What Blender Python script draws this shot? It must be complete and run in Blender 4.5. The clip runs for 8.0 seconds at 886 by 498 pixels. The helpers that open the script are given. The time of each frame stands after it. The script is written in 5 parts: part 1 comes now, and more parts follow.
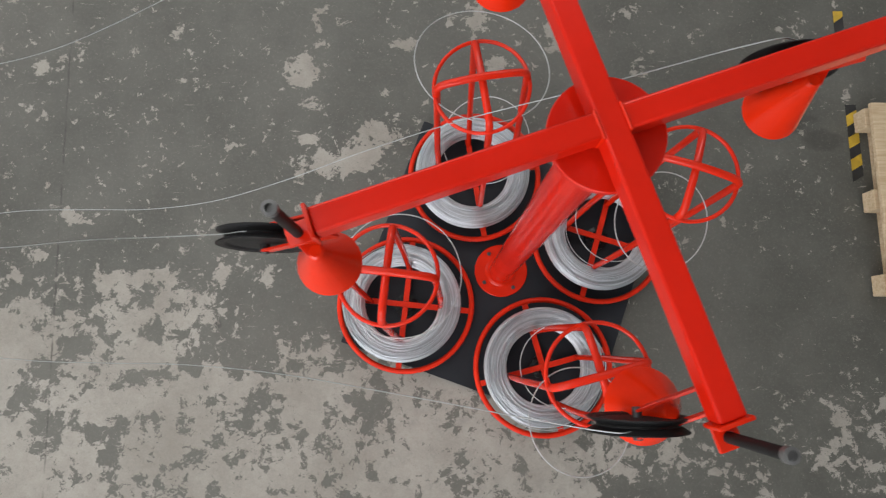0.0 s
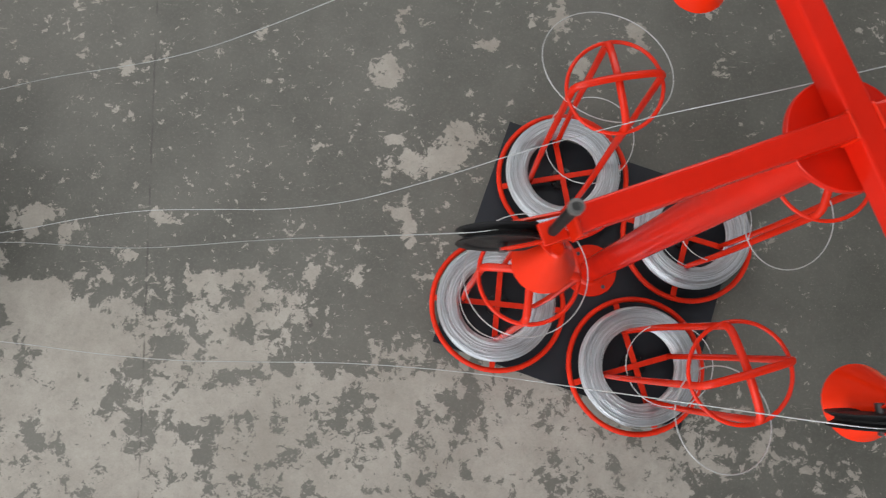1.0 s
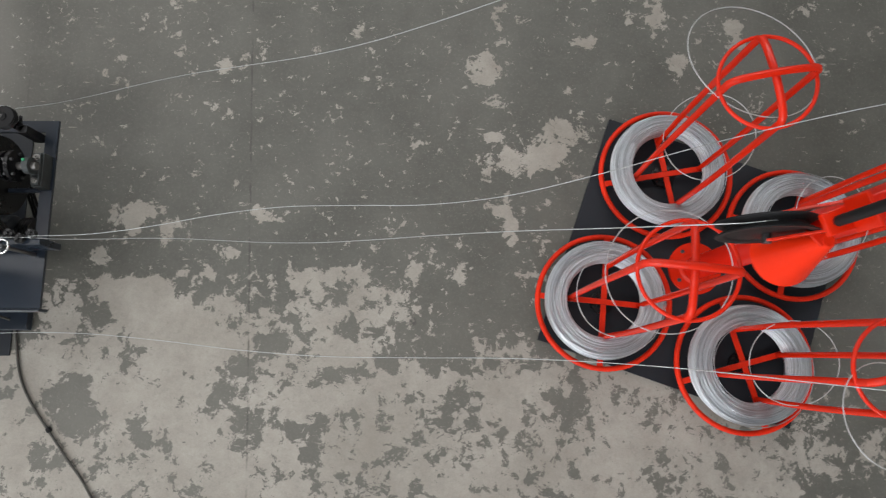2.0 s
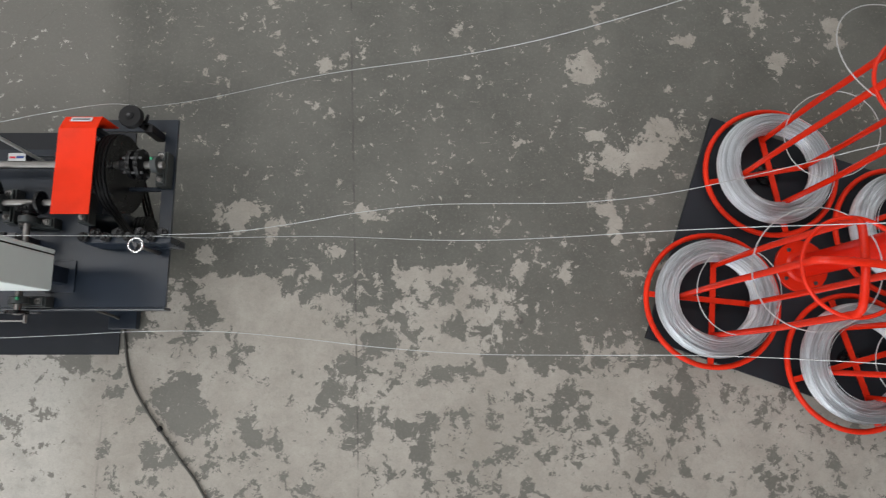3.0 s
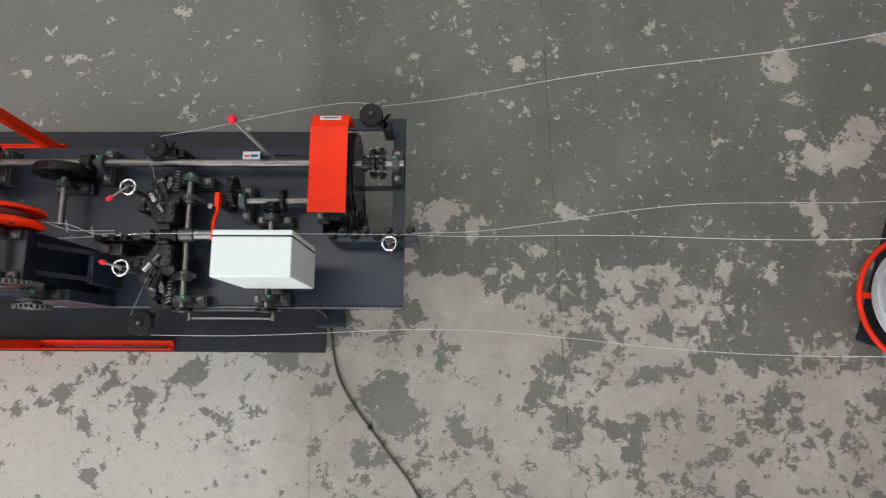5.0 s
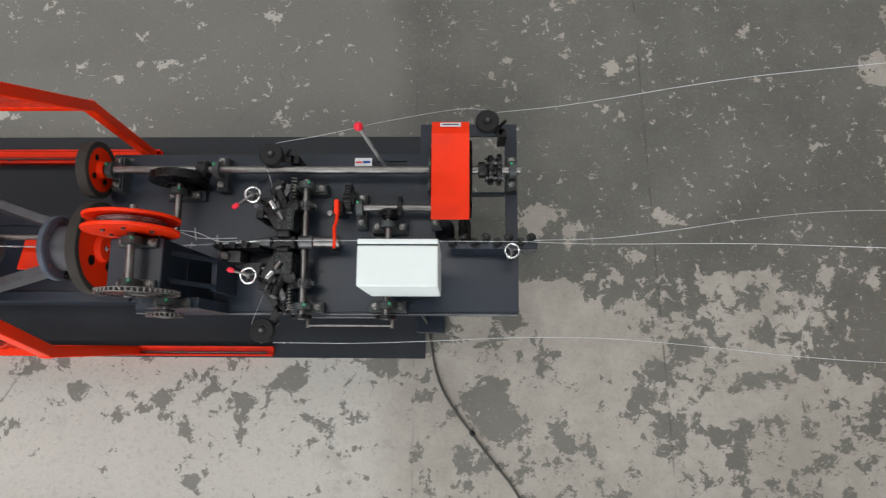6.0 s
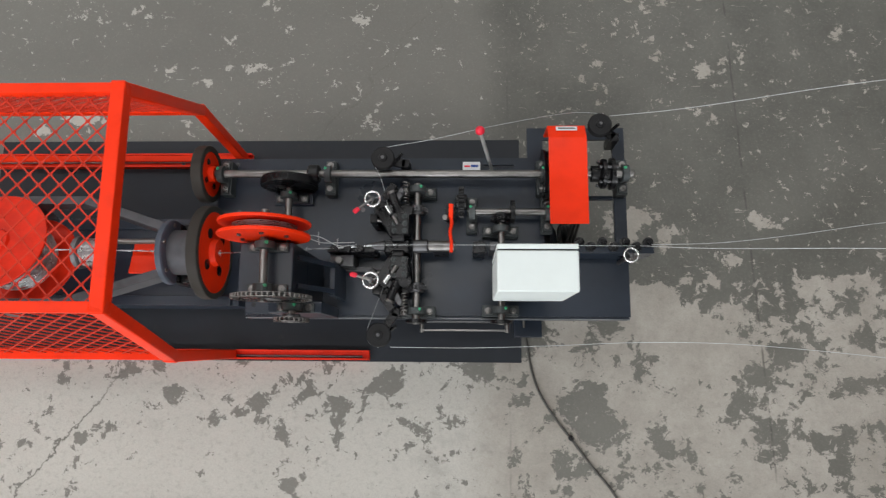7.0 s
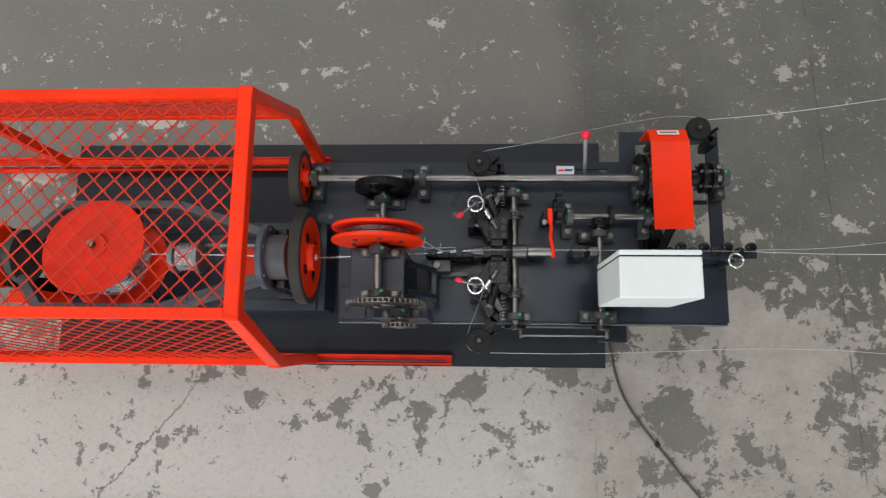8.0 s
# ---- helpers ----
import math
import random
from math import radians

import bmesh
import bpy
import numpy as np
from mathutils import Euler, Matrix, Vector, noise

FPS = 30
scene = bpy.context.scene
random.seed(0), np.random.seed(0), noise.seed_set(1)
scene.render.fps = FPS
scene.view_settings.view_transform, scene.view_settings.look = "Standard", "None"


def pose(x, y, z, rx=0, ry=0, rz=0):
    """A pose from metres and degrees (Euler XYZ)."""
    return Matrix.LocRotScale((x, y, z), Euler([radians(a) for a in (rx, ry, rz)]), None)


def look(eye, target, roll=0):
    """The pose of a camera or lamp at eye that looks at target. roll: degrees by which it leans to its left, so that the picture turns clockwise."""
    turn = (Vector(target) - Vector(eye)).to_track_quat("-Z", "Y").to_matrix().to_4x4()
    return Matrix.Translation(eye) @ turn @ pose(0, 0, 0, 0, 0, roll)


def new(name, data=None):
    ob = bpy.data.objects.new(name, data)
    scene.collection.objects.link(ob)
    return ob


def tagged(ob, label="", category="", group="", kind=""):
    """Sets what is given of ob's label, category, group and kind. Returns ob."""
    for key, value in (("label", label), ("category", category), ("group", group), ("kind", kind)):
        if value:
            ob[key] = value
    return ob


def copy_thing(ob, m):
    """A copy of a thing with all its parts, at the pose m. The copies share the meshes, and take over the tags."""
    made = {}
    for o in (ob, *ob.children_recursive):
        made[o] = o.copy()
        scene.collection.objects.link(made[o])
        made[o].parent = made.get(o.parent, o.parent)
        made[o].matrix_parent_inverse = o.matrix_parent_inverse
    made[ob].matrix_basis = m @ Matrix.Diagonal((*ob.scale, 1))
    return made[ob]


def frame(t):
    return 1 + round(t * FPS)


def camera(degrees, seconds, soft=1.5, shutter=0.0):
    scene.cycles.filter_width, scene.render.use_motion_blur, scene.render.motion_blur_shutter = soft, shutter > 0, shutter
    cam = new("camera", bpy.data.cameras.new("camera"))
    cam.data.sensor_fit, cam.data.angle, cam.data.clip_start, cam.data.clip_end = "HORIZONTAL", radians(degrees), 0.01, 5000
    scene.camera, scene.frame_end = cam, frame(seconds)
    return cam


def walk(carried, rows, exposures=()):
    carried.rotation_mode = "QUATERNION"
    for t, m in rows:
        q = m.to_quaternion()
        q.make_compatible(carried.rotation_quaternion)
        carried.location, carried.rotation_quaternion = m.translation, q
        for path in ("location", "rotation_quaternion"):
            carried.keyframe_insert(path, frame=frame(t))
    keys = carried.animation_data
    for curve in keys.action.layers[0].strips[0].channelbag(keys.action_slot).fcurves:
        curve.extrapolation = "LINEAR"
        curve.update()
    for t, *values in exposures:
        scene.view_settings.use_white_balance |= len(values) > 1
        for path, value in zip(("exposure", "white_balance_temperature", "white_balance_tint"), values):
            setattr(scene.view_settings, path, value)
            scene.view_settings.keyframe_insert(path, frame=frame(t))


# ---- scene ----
cam = camera(70.2, 8.0, 1.25, 0.3)
PATH = [
    (0, (0.205, -0.104, 2.773), (0.222, 0.219, 0.799), 3.0),
    (0.5, (0.018, -0.11, 2.78), (0.039, 0.217, 0.807), 3.7),
    (1, (-0.198, -0.109, 2.78), (-0.175, 0.216, 0.806), 4.0),
    (1.5, (-0.411, -0.116, 2.768), (-0.398, 0.212, 0.795), 2.3),
    (3, (-1.093, -0.133, 2.761), (-1.088, 0.2, 0.789), 0.8),
    (3.5, (-1.312, -0.129, 2.76), (-1.32, 0.203, 0.788), -1.4),
    (4, (-1.509, -0.13, 2.756), (-1.53, 0.201, 0.783), -3.5),
    (4.5, (-1.72, -0.144, 2.756), (-1.749, 0.19, 0.785), -4.7),
    (6, (-2.34, -0.107, 2.761), (-2.391, 0.221, 0.789), -8.6),
    (6.5, (-2.542, -0.105, 2.768), (-2.604, 0.227, 0.797), -10.3),
    (7, (-2.726, -0.099, 2.766), (-2.798, 0.234, 0.795), -11.9),
    (7.5, (-2.901, -0.086, 2.767), (-2.981, 0.249, 0.797), -13.1),
    (8, (-3.055, -0.086, 2.766), (-3.147, 0.25, 0.797), -14.9),
]
walk(cam, [(t, look(eye, target, roll)) for t, eye, target, roll in PATH], [(0, 0.0), (1.5, -0.02), (3.5, -0.09), (6.5, -0.11), (8, -0.18)])


# ---- world and light ----
world = bpy.data.worlds.new("sky")
scene.world = world
world.use_nodes = True
sky = world.node_tree.nodes.new("ShaderNodeTexSky")
sky.sky_type, sky.sun_disc = "NISHITA", False
sky.sun_elevation, sky.sun_rotation = radians(50), radians(200)
world.node_tree.nodes["Background"].inputs["Strength"].default_value = 0.1
world.node_tree.links.new(sky.outputs[0], world.node_tree.nodes["Background"].inputs["Color"])

HALL_X0, HALL_X1, HALL_Y0, HALL_Y1, HALL_H = -13.0, 9.0, -8.0, 9.0, 7.0
# roof lights: centre line y, width, watts, right end
# the last two are unseen, added to fill in light from the sides
ROOF_AND_FILL_LIGHTS = [(1.05, 0.9, 160.0, -1.3), (-4.6, 1.5, 360.0, -0.3), (5.6, 1.5, 460.0, 4.5)]
for ly, lw, watts, lx in ROOF_AND_FILL_LIGHTS:
    lamp = bpy.data.lights.new("roof_and_fill_lamp", "AREA")
    lamp.shape, lamp.size, lamp.size_y, lamp.energy = "RECTANGLE", lx + 12.0, lw, watts
    lamp.color = (1.0, 0.985, 0.96)
    new("roof_and_fill_lamp", lamp).matrix_world = pose((lx - 12.0) / 2, ly, HALL_H + 0.1)
# daylight through the window band of the front wall
lamp = bpy.data.lights.new("window_lamp", "AREA")
lamp.shape, lamp.size, lamp.size_y, lamp.energy = "RECTANGLE", 12.0, 2.2, 620.0
lamp.color = (0.95, 0.98, 1.0)
new("window_lamp", lamp).matrix_world = look((-5.0, HALL_Y0 - 0.05, 3.4), (-5.0, 0, 3.4))


# ---- materials ----
class Nodes:
    """Short hand for building a node material."""

    def __init__(self, name):
        self.mat = bpy.data.materials.new(name)
        self.mat.use_nodes = True
        self.tree = self.mat.node_tree
        self.bsdf = self.tree.nodes["Principled BSDF"]
        self.coord = self.tree.nodes.new("ShaderNodeTexCoord").outputs["Object"]

    def put(self, socket, value):
        if hasattr(value, "is_linked"):
            self.tree.links.new(value, socket)
        else:
            socket.default_value = value

    def noise(self, scale, detail=4, rough=0.6, distortion=0.0, vector=None):
        n = self.tree.nodes.new("ShaderNodeTexNoise")
        self.put(n.inputs["Vector"], vector or self.coord)
        for key, v in (("Scale", scale), ("Detail", detail), ("Roughness", rough), ("Distortion", distortion)):
            n.inputs[key].default_value = v
        return n.outputs[0]

    def math(self, op, a, b=0.0, c=0.0, clamp=False):
        n = self.tree.nodes.new("ShaderNodeMath")
        n.operation, n.use_clamp = op, clamp
        for socket, v in zip(n.inputs, (a, b, c)):
            self.put(socket, v)
        return n.outputs[0]

    def span(self, v, a, b, lo=0.0, hi=1.0, smooth=True):
        n = self.tree.nodes.new("ShaderNodeMapRange")
        n.interpolation_type = "SMOOTHSTEP" if smooth else "LINEAR"
        for socket, x in zip(n.inputs, (v, a, b, lo, hi)):
            self.put(socket, x)
        return n.outputs[0]

    def mix(self, f, a, b):
        n = self.tree.nodes.new("ShaderNodeMix")
        n.data_type = "RGBA"
        self.put(n.inputs[0], f)
        for socket, v in ((n.inputs[6], a), (n.inputs[7], b)):
            self.put(socket, (*v, 1) if isinstance(v, tuple) else v)
        return n.outputs[2]

    def xyz(self):
        n = self.tree.nodes.new("ShaderNodeSeparateXYZ")
        self.put(n.inputs[0], self.coord)
        return n.outputs

    def scaled(self, sx, sy, sz, turn=0.0):
        n = self.tree.nodes.new("ShaderNodeMapping")
        self.put(n.inputs[0], self.coord)
        n.inputs["Scale"].default_value = (sx, sy, sz)
        n.inputs["Rotation"].default_value = (0, 0, turn)
        return n.outputs[0]

    def bump(self, height, strength, distance=0.002):
        n = self.tree.nodes.new("ShaderNodeBump")
        self.put(n.inputs["Height"], height)
        n.inputs["Strength"].default_value, n.inputs["Distance"].default_value = strength, distance
        self.put(self.bsdf.inputs["Normal"], n.outputs[0])

    def done(self, color, rough=0.5, metal=0.0, spec=0.5):
        self.put(self.bsdf.inputs["Base Color"], (*color, 1) if isinstance(color, tuple) else color)
        self.put(self.bsdf.inputs["Roughness"], rough)
        self.put(self.bsdf.inputs["Metallic"], metal)
        self.bsdf.inputs["Specular IOR Level"].default_value = spec
        return self.mat


def plain(name, color, rough=0.45, metal=0.0, vary=0.18, scale=9.0, grain=90.0, bump=0.15, dirt=None, spec=0.4):
    """Painted or bare metal with slow colour drift, fine grain and worn spots."""
    m = Nodes(name)
    slow, fine = m.noise(scale, 5), m.noise(grain, 3)
    lo = tuple(c * (1 - vary) for c in color)
    hi = tuple(min(1, c * (1 + vary)) for c in color)
    col = m.mix(m.span(slow, 0.3, 0.7), lo, hi)
    if dirt:
        col = m.mix(m.span(m.noise(scale * 3, 8, 0.7), 0.6, 0.72, 0, 0.55), col, dirt)
    m.bump(fine, bump, 0.001)
    return m.done(col, m.span(slow, 0.3, 0.7, rough * 0.85, min(1, rough * 1.2)), metal, spec)


RED = plain("red_paint", (0.88, 0.034, 0.004), 0.34, 0, 0.08, 6, 60, 0.10, (0.74, 0.026, 0.004), 0.16)
# RED retoned for light: dimmed on the stand, shaded on arms, lit on funnels
STAND_RED_DIMMED = plain("red_gloss_enamel_dimmed", (0.74, 0.022, 0.004), 0.22, 0, 0.08, 5, 45, 0.12, None, 0.4)
ARM_RED_SHADED = plain("red_gloss_enamel_shaded", (0.70, 0.016, 0.005), 0.22, 0, 0.07, 5, 45, 0.10, None, 0.28)
FUNNEL_RED_LIT = plain("red_gloss_enamel_lit", (0.86, 0.030, 0.005), 0.18, 0, 0.06, 5, 45, 0.05, None, 0.25)
RED_WORN = plain("red_paint_worn", (0.76, 0.027, 0.006), 0.45, 0, 0.15, 9, 80, 0.2, (0.35, 0.02, 0.012), 0.22)
# mesh strands: a duller red than the cage bars
MESH_RED = plain("dull_red_mesh_paint", (0.60, 0.040, 0.018), 0.5, 0, 0.15, 9, 80, 0.2, (0.38, 0.035, 0.02), 0.2)
CHAR = plain("charcoal_paint", (0.0165, 0.0235, 0.036), 0.32, 0, 0.2, 3, 70, 0.10, (0.034, 0.037, 0.044), 0.42)
CHAR2 = plain("charcoal_floor_plate", (0.0175, 0.0205, 0.0265), 0.55, 0, 0.25, 2.2, 50, 0.15, (0.036, 0.035, 0.034), 0.3)
BLACK = plain("oily_black_steel", (0.007, 0.007, 0.008), 0.28, 0.0, 0.3, 14, 120, 0.2, (0.022, 0.021, 0.02), 0.3)
RUBBER = plain("black_rubber", (0.011, 0.011, 0.012), 0.55, 0, 0.2, 12, 150, 0.2, None, 0.25)
STEEL = plain("turned_steel", (0.22, 0.212, 0.205), 0.36, 1.0, 0.2, 12, 200, 0.1, (0.20, 0.19, 0.17))
DARKSTEEL = plain("dark_steel", (0.12, 0.12, 0.125), 0.42, 0.9, 0.3, 14, 150, 0.2, (0.05, 0.05, 0.045))
PALE = plain("pale_zinc_rod", (0.46, 0.46, 0.45), 0.4, 0.2, 0.12, 14, 120, 0.1, (0.3, 0.29, 0.27))
COLLAR = plain("worn_steel_collar", (0.17, 0.17, 0.17), 0.4, 0.5, 0.2, 30, 120, 0.1)
CHROME = plain("chrome", (0.75, 0.75, 0.76), 0.18, 1.0, 0.06, 12, 120, 0.03)
CAST = plain("cast_grey_iron", (0.060, 0.067, 0.068), 0.5, 0.35, 0.25, 18, 140, 0.3, (0.04, 0.04, 0.04))
FIBRE = plain("grey_fibre_rim", (0.036, 0.033, 0.028), 0.7, 0, 0.15, 14, 160, 0.3)
BLUEGREY = plain("blue_grey_paint", (0.075, 0.10, 0.135), 0.35, 0.1, 0.2, 10, 100, 0.1, (0.18, 0.19, 0.2))
YOKE = plain("dull_grey_yoke_paint", (0.085, 0.09, 0.10), 0.45, 0.3, 0.25, 10, 120, 0.15, (0.05, 0.05, 0.05))
GREYSTEEL = plain("grey_steel_barrel", (0.20, 0.21, 0.22), 0.4, 0.6, 0.25, 10, 120, 0.15, (0.08, 0.08, 0.08))
WHITE = plain("white_enamel", (0.74, 0.80, 0.79), 0.4, 0, 0.03, 5, 120, 0.05)
GASKET = plain("dark_gasket", (0.015, 0.015, 0.015), 0.7)
PINKRED = plain("crimson_plastic", (0.80, 0.02, 0.05), 0.35, 0, 0.05, 20)
GREEN = plain("green_plastic", (0.04, 0.33, 0.16), 0.4, 0, 0.05, 20)
BLUE = plain("blue_print", (0.02, 0.07, 0.30), 0.5, 0, 0.05, 20)
LABEL = plain("label_white", (0.75, 0.76, 0.78), 0.4, 0, 0.04, 20)
YELLOW = plain("worn_yellow_paint", (0.55, 0.36, 0.04), 0.6, 0, 0.2, 14, 100, 0.2, (0.2, 0.17, 0.1))
BLACKPAINT = plain("worn_black_paint", (0.03, 0.03, 0.03), 0.6, 0, 0.3, 14, 100, 0.2, (0.1, 0.1, 0.09))
CABLE = plain("dusty_black_cable", (0.065, 0.062, 0.056), 0.55, 0, 0.2, 20)
PLASTER = plain("hall_wall_paint", (0.62, 0.62, 0.60), 0.8, 0, 0.08, 0.8, 40, 0.1, (0.5, 0.5, 0.47))
SHEETROOF = plain("white_roof_sheet", (0.55, 0.56, 0.57), 0.6, 0, 0.08, 0.8, 40, 0.1)


def make_wire(name, color, rough, least=0.78):
    m = Nodes(name)
    info = m.tree.nodes.new("ShaderNodeNewGeometry").outputs["Random Per Island"]
    dull = m.span(info, 0, 1, least, 1.0, False)
    mul = m.tree.nodes.new("ShaderNodeVectorMath")
    mul.operation = "SCALE"
    mul.inputs[0].default_value = color
    m.put(mul.inputs["Scale"], dull)
    return m.done(mul.outputs[0], m.span(m.noise(30, 3), 0.3, 0.7, rough * 0.8, rough * 1.3), 1.0)


ZINC = make_wire("galvanised_wire", (0.74, 0.765, 0.79), 0.30)
# wide brightness spread between strands paints in the coil's streaky highlights
COILZINC = make_wire("coiled_galvanised_wire", (0.82, 0.86, 0.905), 0.40, 0.55)
BRIGHTZINC = plain("bright_galvanised_wire", (0.58, 0.59, 0.60), 0.34, 0.35, 0.05, 20, 120, 0.05)
FEEDZINC = make_wire("dull_galvanised_wire", (0.58, 0.60, 0.61), 0.42)


def make_wood():
    m = Nodes("raw_pine")
    v = m.scaled(1.5, 22, 22)
    rings = m.noise(3, 6, 0.6, 0.6, v)
    col = m.mix(m.span(rings, 0.3, 0.7), (0.50, 0.36, 0.22), (0.66, 0.53, 0.36))
    col = m.mix(m.span(m.noise(5, 6), 0.58, 0.7, 0, 0.5), col, (0.33, 0.26, 0.19))
    m.bump(rings, 0.3)
    return m.done(col, 0.75)


WOOD = make_wood()


def make_floor():
    """Grey floor paint worn through to pale concrete, most along the front lane."""
    m = Nodes("worn_painted_concrete")
    x, y, _ = m.xyz()
    big = m.noise(0.9, 3, 0.5)
    mid, fine = m.noise(4.9, 7, 0.66, 0.5), m.noise(16.5, 8, 0.72, 0.35)
    # wear grows towards the front lane (low y) and on the newer slab (low x)
    lane = m.span(m.math("ADD", y, m.math("MULTIPLY", m.math("SUBTRACT", big, 0.5), 1.3)), -0.40, 0.56, 0.066, -0.118)
    slab = m.math("MULTIPLY", m.span(x, -2.1, -2.6), m.span(y, 0.2, -0.1))
    blend = m.math("ADD", m.math("MULTIPLY", mid, 0.42), m.math("MULTIPLY", fine, 0.58))
    blend = m.math("MULTIPLY_ADD", m.math("SUBTRACT", blend, 0.5), 1.4, 0.5)
    field = m.math("ADD", blend, lane)
    field = m.math("ADD", field, m.math("MULTIPLY", slab, 0.05))
    warp = m.math("MULTIPLY", m.math("SUBTRACT", m.noise(10, 7, 0.68), 0.5), 4.4)
    wear = m.tree.nodes.new("ShaderNodeAttribute")
    wear.attribute_name = "wear"
    field = m.math("ADD", field, wear.outputs["Fac"])
    bare = m.span(field, 0.508, 0.522)
    # small chips and scratches, fewer beyond the stand and on the newer slab
    sparse = m.math("ADD", m.span(x, 0.75, 1.2, 0.627, 0.645), m.span(x, -2.3, -2.8, 0.0, 0.022))
    chips = m.span(m.math("ADD", m.noise(25, 7, 0.72, 0.4), m.math("MULTIPLY", m.math("SUBTRACT", m.noise(3.3, 3), 0.5), 0.16)), sparse, m.math("ADD", sparse, 0.012))
    scratch = m.span(m.noise(9, 6, 0.7, 0.5, m.scaled(1.0, 5.5, 1, 0.12)), 0.668, 0.682)
    dust = m.span(m.noise(75, 2, 0.5), 0.72, 0.76, 0, 0.5)
    bare = m.math("MAXIMUM", bare, m.math("MAXIMUM", m.math("MAXIMUM", chips, scratch), dust))
    newer = m.span(m.math("ADD", x, m.math("MULTIPLY", big, 0.3)), -2.35, -2.6)
    grime = m.noise(2.3, 6, 0.65)
    paint = m.mix(m.span(grime, 0.3, 0.7), (0.092, 0.091, 0.080), (0.135, 0.133, 0.118))
    paint = m.mix(m.math("MULTIPLY", newer, 0.6), paint, (0.20, 0.195, 0.175))
    paint = m.mix(m.math("MULTIPLY", m.span(y, 0.35, -0.2, 0, 0.32), m.span(x, 1.0, 0.6)), paint, (0.215, 0.205, 0.18))
    paint = m.mix(m.span(m.noise(60, 4, 0.7), 0.45, 0.75, 0, 0.25), paint, (0.2, 0.195, 0.175))
    conc = m.mix(m.span(m.noise(3.1, 6, 0.7), 0.3, 0.7), (0.305, 0.28, 0.245), (0.41, 0.385, 0.345))
    conc = m.mix(m.math("MULTIPLY", newer, 0.75), conc, (0.52, 0.505, 0.465))
    conc = m.mix(m.span(m.noise(45, 5, 0.7), 0.5, 0.72, 0, 0.3), conc, (0.2, 0.19, 0.165))
    col = m.mix(bare, paint, conc)
    # saw-cut joints across the hall
    for jx, lean, jo in JOINTS:
        d = m.math("ABSOLUTE", m.math("SUBTRACT", m.math("ADD", x, m.math("ADD", m.math("MULTIPLY", y, lean), m.math("MULTIPLY", m.noise(9, 3), 0.012))), jx))
        gap = m.span(d, 0.006, 0.002)
        col = m.mix(m.math("MULTIPLY", gap, m.span(m.noise(7, 4), 0.4, 0.62, 0.0, jo)), col, (0.05, 0.048, 0.043))
    # a wandering crack in the front lane
    cx = m.math("ADD", m.math("MULTIPLY", y, 0.78), m.math("MULTIPLY", m.math("SUBTRACT", m.noise(3.5, 6, 0.65), 0.5), 0.34))
    d = m.math("ABSOLUTE", m.math("SUBTRACT", m.math("SUBTRACT", x, cx), -4.075))
    crack = m.math("MULTIPLY", m.span(d, 0.008, 0.0015), m.span(y, -0.10, -0.45, 0.5, 0.95))
    col = m.mix(crack, col, (0.13, 0.125, 0.11))
    # oil stains
    for px, py, rx, ry in ((1.80, 0.95, 0.16, 0.07), (1.98, 0.86, 0.10, 0.05), (-0.75, 0.02, 0.02, 0.02)):
        dx = m.math("POWER", m.math("DIVIDE", m.math("SUBTRACT", x, px), rx), 2.0)
        dy = m.math("POWER", m.math("DIVIDE", m.math("SUBTRACT", y, py), ry), 2.0)
        d = m.math("ADD", m.math("SQRT", m.math("ADD", dx, dy)), m.math("MULTIPLY", warp, 0.5))
        col = m.mix(m.span(d, 1.3, 0.6, 0, 0.55), col, (0.045, 0.044, 0.04))
    # stains
    col = m.mix(m.span(m.noise(1.7, 5, 0.6), 0.62, 0.75, 0, 0.45), col, (0.10, 0.098, 0.088))
    col = m.mix(m.span(m.noise(210, 3, 0.7), 0.35, 0.65, 0.0, 0.14), col, (0.07, 0.068, 0.06))
    col = m.mix(m.span(m.noise(130, 3, 0.7), 0.56, 0.7, 0.0, 0.14), col, (0.45, 0.43, 0.39))
    m.bump(m.math("ADD", m.math("MULTIPLY", bare, -0.6), m.math("MULTIPLY", m.noise(120, 3), 0.4)), 0.25, 0.0015)
    return m.done(col, m.span(bare, 0, 1, 0.5, 0.78, False), 0.0, 0.4)


# places worn bare, near the stand, between, and at the machine: x, y, half width, half height
BARE_STAND = [
    (-0.44, 1.20, 0.10, 0.08), (-0.38, 1.03, 0.05, 0.028), (0.40, 1.46, 0.055, 0.075), (-0.35, 1.46, 0.06, 0.045), (0.25, 1.45, 0.03, 0.045),
    (-0.33, 1.33, 0.035, 0.025), (0.06, 1.32, 0.045, 0.03), (-0.09, 0.86, 0.09, 0.08), (-0.34, 0.73, 0.13, 0.055), (-0.20, 0.76, 0.08, 0.05),
    (-0.38, 0.86, 0.045, 0.025), (-0.43, 0.65, 0.035, 0.025), (-0.34, 0.49, 0.05, 0.07), (-0.33, 0.40, 0.035, 0.045), (-0.54, 0.20, 0.016, 0.11),
    (-0.67, 0.025, 0.022, 0.075), (0.76, 1.36, 0.06, 0.09), (0.49, 1.22, 0.05, 0.06), (2.10, 1.53, 0.022, 0.04), (2.11, 1.07, 0.02, 0.04),
]
